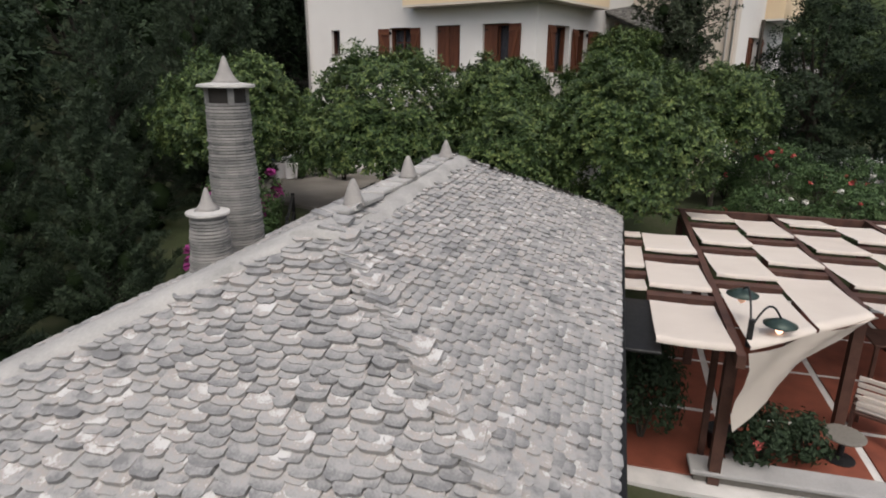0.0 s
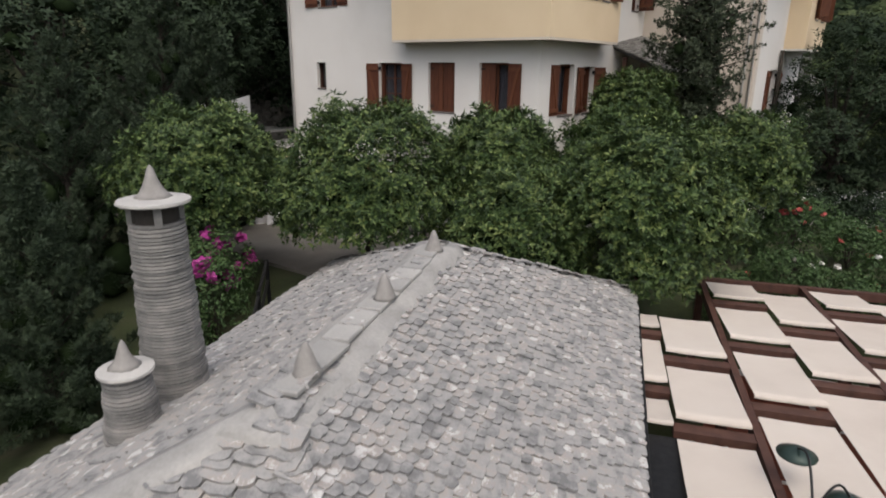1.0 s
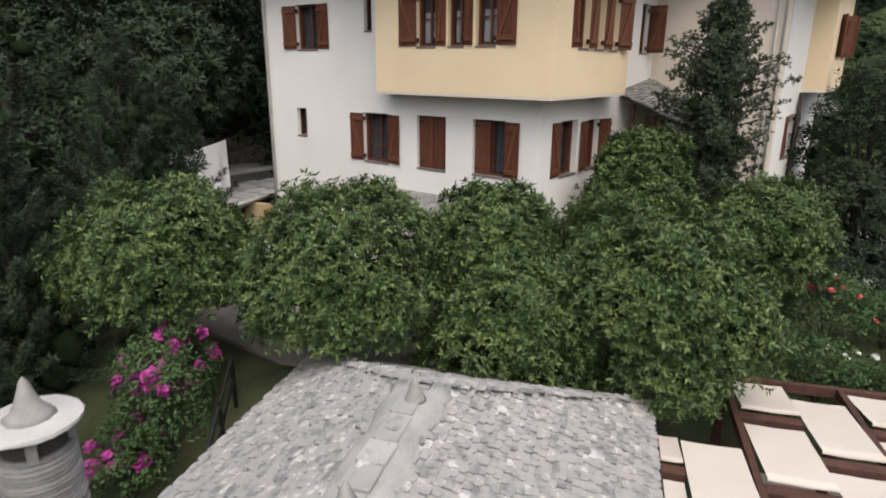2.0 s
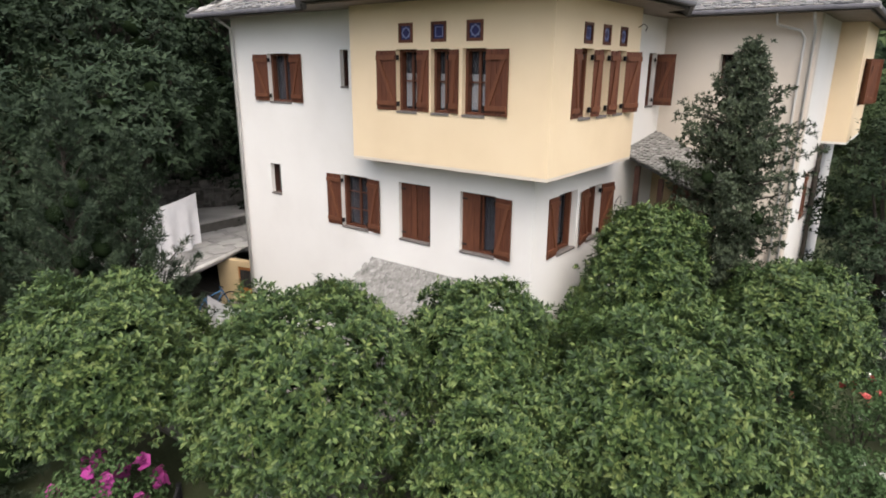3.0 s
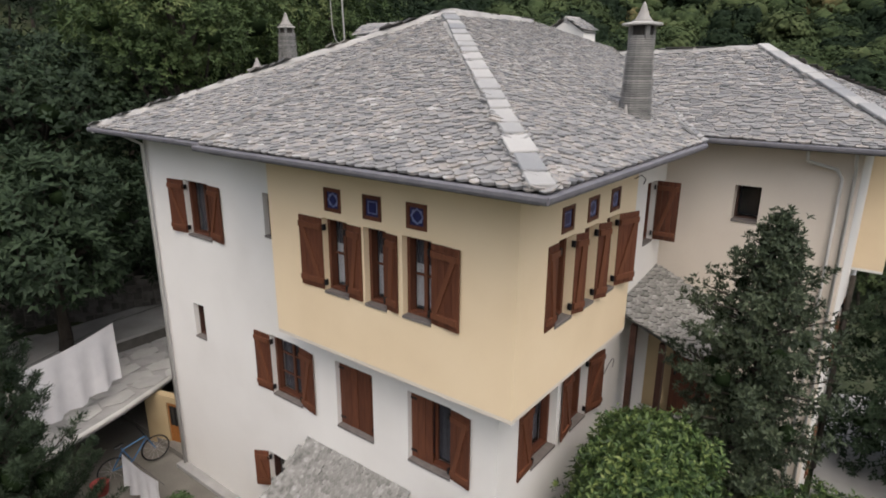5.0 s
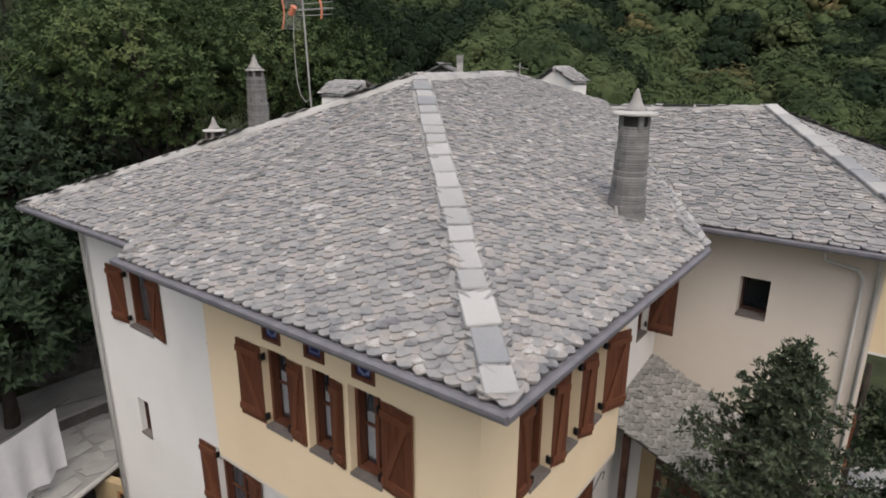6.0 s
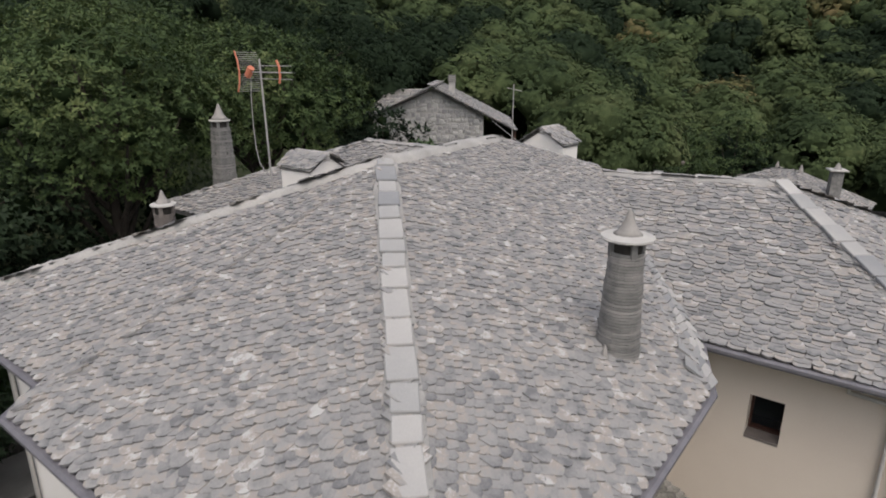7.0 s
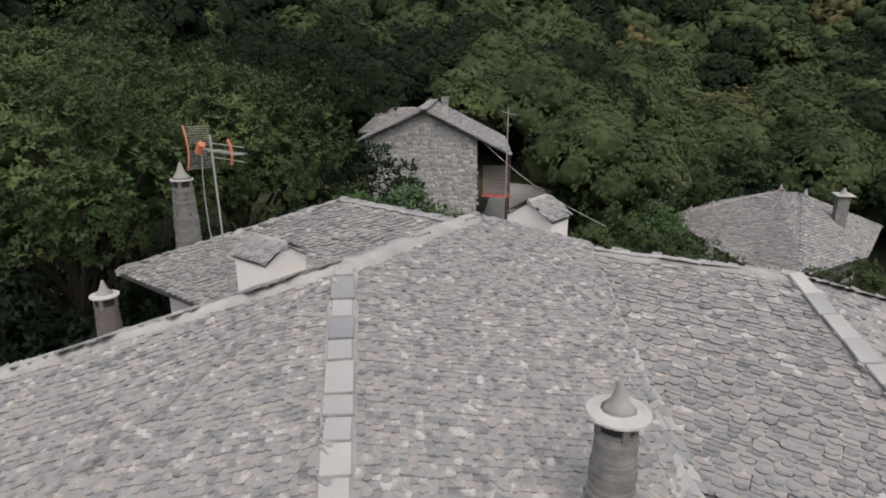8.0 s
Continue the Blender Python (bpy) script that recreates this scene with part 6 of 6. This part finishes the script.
# ---- retaining walls, far houses ----
def rubble(parent, T, a0, a1, z0, z1, size, seed, inside=None, mat=None):
    """Rough stones over a wall face, the middle ones as objects."""
    rnd = random.Random(seed)
    V, Fc, base, n = [], [], 0, 0
    z = z0
    while z < z1:
        h = size * rnd.uniform(0.75, 1.1)
        a = a0
        while a < a1:
            w = size * rnd.uniform(0.7, 1.5)
            am, zm = a + w / 2, z + h / 2
            if inside is None or inside(am, zm):
                j = [rnd.uniform(0.05, 0.32) * size for _ in range(8)]
                d = rnd.uniform(0.02, 0.06)
                lo = [(a + 0.02, z + 0.015), (a + w - 0.02, z + 0.015), (a + w - 0.02, z + h - 0.015), (a + 0.02, z + h - 0.015)]
                hi = [(a + j[0], z + j[1]), (a + w - j[2], z + j[3]), (a + w - j[4], z + h - j[5]), (a + j[6], z + h - j[7])]
                dz = rnd.uniform(-0.34, 0.34) * size
                lo, hi = [(p, q + dz) for p, q in lo], [(p, q + dz) for p, q in hi]
                vs = [T(p, 0.0, q) for p, q in lo] + [T(p, d, q) for p, q in hi]
                fs = [(4, 5, 6, 7), (0, 1, 5, 4), (1, 2, 6, 5), (2, 3, 7, 6), (3, 0, 4, 7)]
                if n < 300:
                    arrays("stone", vs, fs, mat or STONEWALL, parent)
                else:
                    V += vs
                    Fc += [tuple(base + q for q in f) for f in fs]
                    base += 8
                n += 1
            a += w
        z += h
    if V:
        arrays("rubble_stone", V, Fc, mat or STONEWALL, parent, kind="stuff")


for i, (a, b, z0, z1) in enumerate((((-19.5, 21.5), (-12.6, 26.8), 2.2, 5.4), ((-20.5, 23.5), (-13.6, 28.6), 4.2, 6.9))):
    d = Vector((b[0] - a[0], b[1] - a[1], 0))
    rw = thing("retaining_wall", pose(a[0], a[1], 0, 0, 0, math.degrees(math.atan2(d.y, d.x))), "weathered rubble stone retaining wall", "wall", kind="structure")
    bm = made_box(0, d.length, 0, 0.5, z0, z1)
    core = part("wall", bm, DARKSTONE, rw)
    rubble(core, lambda p, q, r: (p, -q, r), 0, d.length, z1 - 1.6, z1, 0.24, 400 + i, None, DARKSTONE)

ledge = thing("stone_ledge", HOUSE, "low dark stone ledge with a pale path on top beside the store roof", "wall", kind="structure")
part("wall", made_box(-13.6, -13.3, -2.0, 4.6, 3.6, 4.42), DARKSTONE, ledge)
part("path", made_box(-15.4, -13.28, -2.0, 4.6, 4.424, 4.5, bevel=0.01), CONCRETE, ledge, "pale concrete path")

# stone house behind
SH = pose(-12.0, 50.0, 6.2, 0, 0, 12)
stone_house = thing("stone_house", SH, "grey rubble stone house with a low gabled slate roof", "house")
bm = bmesh.new()
pts = [(-3.1, -0.6), (3.55, -0.6), (3.55, 5.42), (0.4, 6.95), (-3.1, 5.35)]
lo = [bm.verts.new((x, 0, z)) for x, z in pts]
hi = [bm.verts.new((x, 8.5, z)) for x, z in pts]
bm.faces.new(lo)
bm.faces.new(hi[::-1])
for i in range(5):
    j = (i + 1) % 5
    bm.faces.new((lo[i], lo[j], hi[j], hi[i]))
sw = part("wall", bm, MORTAR, stone_house, "rubble stone gable wall")


def gable(a, z):
    return z < (5.42 + (3.55 - a) * 0.48 if a > 0.4 else 5.35 + (a + 3.1) * 0.45) - 0.12


rubble(sw, lambda p, q, r: (p, -q, r), -3.05, 3.45, -0.4, 6.9, 0.27, 410, gable, GABLE)
sh_facets = [((5.55, -0.45, 4.6), (5.55, 8.9, 4.6), (0.4, 8.9, 7.15), (0.4, -0.45, 7.15)), ((-3.75, 8.9, 5.2), (-3.75, -0.45, 5.2), (0.4, -0.45, 7.15), (0.4, 8.9, 7.15))]
shr = roof_shell("roof", sh_facets, stone_house, "low pitched slate roof")
rear = [((-4.9, 7.0, 5.0), (-0.6, 7.0, 5.0), (-0.6, 9.5, 6.5), (-3.4, 9.5, 6.5)), ((-4.9, 12.0, 5.0), (-4.9, 7.0, 5.0), (-3.4, 9.5, 6.5))]
part("rear_wall", made_box(-4.5, -1.0, 7.4, 11.5, 0.0, 4.9), MORTAR, stone_house)
rear_roof = roof_shell("rear_roof", rear, stone_house, "second slate roof behind the gable")
bm = bmesh.new()
box(bm, 1.3, 1.7, 2.0, 2.4, 5.8, 7.75)
sc = part("chimney", bm, MORTAR, stone_house, "slim pale chimney")
bm = bmesh.new()
for i in range(4):
    box(bm, 1.26, 1.74, 1.96, 2.44, 7.32 + i * 0.13, 7.38 + i * 0.13)
part("rings", bm, COURSE, sc)
bm = bmesh.new()
box(bm, 3.86, 5.6, -0.2, 2.6, 2.0, 2.15)
part("balcony", bm, RED, stone_house, "red edged balcony slab")
for x, y in ((5.5, -0.1), (5.5, 2.5)):
    bm = bmesh.new()
    box(bm, x - 0.06, x + 0.06, y - 0.06, y + 0.06, -0.4, 4.6)
    part("porch_post", bm, DARKWOOD, stone_house)
for i in range(9):
    bm = bmesh.new()
    box(bm, 3.95, 5.5, -0.2 + i * 0.25, 0.08 + i * 0.25, 2.15, 2.3 + i * 0.16)
    part("step", bm, SILL, stone_house)
bm = bmesh.new()
bar(bm, (5.3, -0.6, 2.0), (5.3, -0.6, 7.3), 0.035, 5)
bar(bm, (4.9, -0.6, 7.1), (5.8, -0.6, 6.9), 0.02, 4)
for i in range(5):
    bar(bm, (5.0 + i * 0.18, -0.9, 7.08 - i * 0.03), (5.0 + i * 0.18, -0.3, 7.08 - i * 0.03), 0.015, 4)
part("aerial", bm, CONCRETE, stone_house)
cable = thing("overhead_cable", pose(0, 0, 0), "overhead cable slung between the houses", "cable")
a, b = SH @ Vector((4.0, -0.2, 5.2)), Vector((-0.8, 41.5, 9.2))
bm = bmesh.new()
pts = [a.lerp(b, t) - Vector((0, 0, 0.4 * math.sin(math.pi * t))) for t in [i / 14 for i in range(15)]]
tube(bm, pts, 0.018, 5)
part("cable", bm, CONCRETE, cable)

# low house on the far side, under a wide hipped slate roof
far_house = thing("low_house", pose(10.0, 58.0, 1.5), "low house under a wide hipped grey slate roof", "house")
bm = bmesh.new()
box(bm, -4.6, 3.6, -4.0, 7.0, -1.5, 3.7)
part("wall", bm, STONEWALL, far_house)
E1 = [(-6.4, 3.1, 3.7), (-3.2, -7.0, 3.7), (-0.5, -8.7, 3.7), (4.2, -3.7, 3.7), (7.9, 4.7, 3.7), (-2.5, 9.5, 3.7)]
AP, BP = (0.5, 2.0, 6.3), (1.6, 0.5, 6.33)
fh_facets = [(E1[0], E1[1], AP), (E1[1], E1[2], AP), (E1[2], BP, AP), (E1[2], E1[3], BP), (E1[3], E1[4], BP), (E1[4], E1[5], BP), (BP, E1[5], AP), (E1[5], E1[0], AP)]
fhr = roof_shell("roof", fh_facets, far_house, "wide hipped roof of grey slates")
mortar_band(fhr, E1[0], AP, 0.3, 0.07, "hip_mortar", 51)
mortar_band(fhr, AP, BP, 0.3, 0.07, "ridge_mortar", 52)
mortar_band(fhr, BP, E1[4], 0.3, 0.06, "hip_mortar", 53)
mortar_band(fhr, Vector(BP).lerp(Vector(E1[3]), 0.55), BP, 0.25, 0.05, "hip_mortar", 54)
for p in (AP, BP, Vector(E1[0]).lerp(Vector(AP), 0.42), Vector(E1[0]).lerp(Vector(AP), 0.22)):
    roof_cone(p[0], p[1], p[2], 0.5, 0.16, fhr)
bm = bmesh.new()
box(bm, 2.95, 3.6, -1.3, -0.65, 4.2, 6.7)
fc = part("chimney", bm, COURSE, far_house, "square brownish chimney")
bm = bmesh.new()
box(bm, 2.75, 3.8, -1.5, -0.45, 6.75, 6.85, bevel=0.02)
part("cap", bm, CAPSTONE, fc)
roof_cone(3.27, -0.97, 6.85, 0.4, 0.22, fc)
# pale wall and lamp post beside it
gw = thing("garden_wall", pose(3.6, 63.6, 0), "pale grey garden wall beside the low house", "wall", kind="structure")
part("wall", made_box(-3.6, 0, -0.15, 0.15, 2.0, 5.9), CONCRETE, gw)
part("coping", made_box(-3.65, 0.05, -0.2, 0.2, 5.9, 6.0, bevel=0.015), PALE, gw)
lp = thing("street_lamp", pose(4.3, 61.8, 2.0), "slim dark lamp post with a reddish head", "lamp")
bm = bmesh.new()
bar(bm, (0, 0, 0), (0, 0, 5.5), 0.07, 8, 0.05)
part("pole", bm, IRON, lp)
bm = bmesh.new()
box(bm, -0.35, 0.35, -0.15, 0.15, 5.5, 5.75, bevel=0.03)
part("head", bm, SILL, lp)
# concrete yard beside the stone house
bm = bmesh.new()
xs, ys = [-8.0 + i for i in range(6)], [48.0 + 1.5 * j for j in range(13)]
rows = [[bm.verts.new((x - 0.12 * (y - 48), y, stone_ground(x - 0.12 * (y - 48), y) + 0.2)) for x in xs] for y in ys]
for r, q in zip(rows, rows[1:]):
    for i in range(len(xs) - 1):
        bm.faces.new((r[i], r[i + 1], q[i + 1], q[i]))
yard = part("pavement", bm, CONCRETE)
tagged(yard, "grey concrete yard beside the stone house", "paving", kind="structure")

# ---- slates, laid last ----
FAR_SLATES = slate_shapes(10, 0.32, 0.36, 0.035, 16)


def under_main(p):
    """Whether a point of the annex roof lies below the main roof."""
    return p.z < 10.8 + (p.x + 10.08) * 0.42 and p.x > -10.0


def under_mortar(p):
    """Whether a point of the small roof lies under the broad mortar of its hip."""
    a, b = Vector(A_), Vector(R0)
    t = (p - a).dot(b - a) / (b - a).length_squared
    return t > -0.05 and (p - a.lerp(b, min(t, 1))).length < 0.17


slate_roof(hut_roof, hut_facets[1:], HUT_SLATES, 0.08, SLATE, (-2.0, 3.6, 2.8), 71, skip=under_mortar)
slate_roof(hut_roof, hut_facets[:1], HUT_SIDE, 0.092, SLATE, (-0.5, 5.0, 2.8), 76)
slate_roof(roof, main_facets[:4], FINE_SLATES, 0.063, SLATE_DARK, (-0.5, 1.0, 11.0), 72, tilt=10.0, turn=4.0, grade=0.5, step=0.136, jitter=0.009, start=-0.055)
slate_roof(roof, main_facets[4:5], BROAD_SLATES, 0.17, FLAG, (0, 6, 11.0), 80, tilt=7.0, turn=9.0, jitter=0.03)
slate_roof(roof, main_facets[5:7], WIDE_SLATES, 0.08, SLATE_DARK, (1.0, 7.0, 11.0), 81, tilt=10.0, turn=5.0, jitter=0.016, start=-0.055)
slate_roof(roof, main_facets[7:], BROAD_SLATES, 0.16, SLATE_DARK, (-5, 12, 11.0), 82, per=0, tilt=5.0, trim=0.25)
slate_roof(annex_roof, annex_facets, HOUSE_SLATES, 0.09, SLATE_DARK, (-10, 5.5, 11.5), 73, skip=under_main)
slate_roof(canopy, [canopy_facet], CANOPY_SLATES, 0.075, LICHEN, (-3, 0, 5), 74, tilt=5.0, gap=0.004, jitter=0.02, turn=9.0)
slate_roof(porch, [porch_facet], HOUSE_SLATES, 0.09, LICHEN, (0.5, 5, 7.5), 75)
slate_roof(shr, sh_facets, FAR_SLATES, 0.2, SLATE_DARK, (2, 0, 6), 77)
slate_roof(rear_roof, rear, FAR_SLATES, 0.2, SLATE_DARK, (-3, 6, 6), 79)
slate_roof(fhr, fh_facets, FAR_SLATES, 0.2, SLATE_DARK, (0, -3, 5), 78)
for i, (a, b) in enumerate(((B_, R0), (C_, R1), (D_, R1))):
    hip_slates(hut_roof, a, b, HUT_SLATES, 0.085, SLATE, 90 + i)
hip_slates(roof, PR, W0, BROAD_SLATES, 0.19, FLAG, 99)
for i, (a, b) in enumerate(((W0, K), (P2, H))):
    hip_slates(roof, a, b, FINE_SLATES, 0.08, SLATE_DARK, 95 + i)
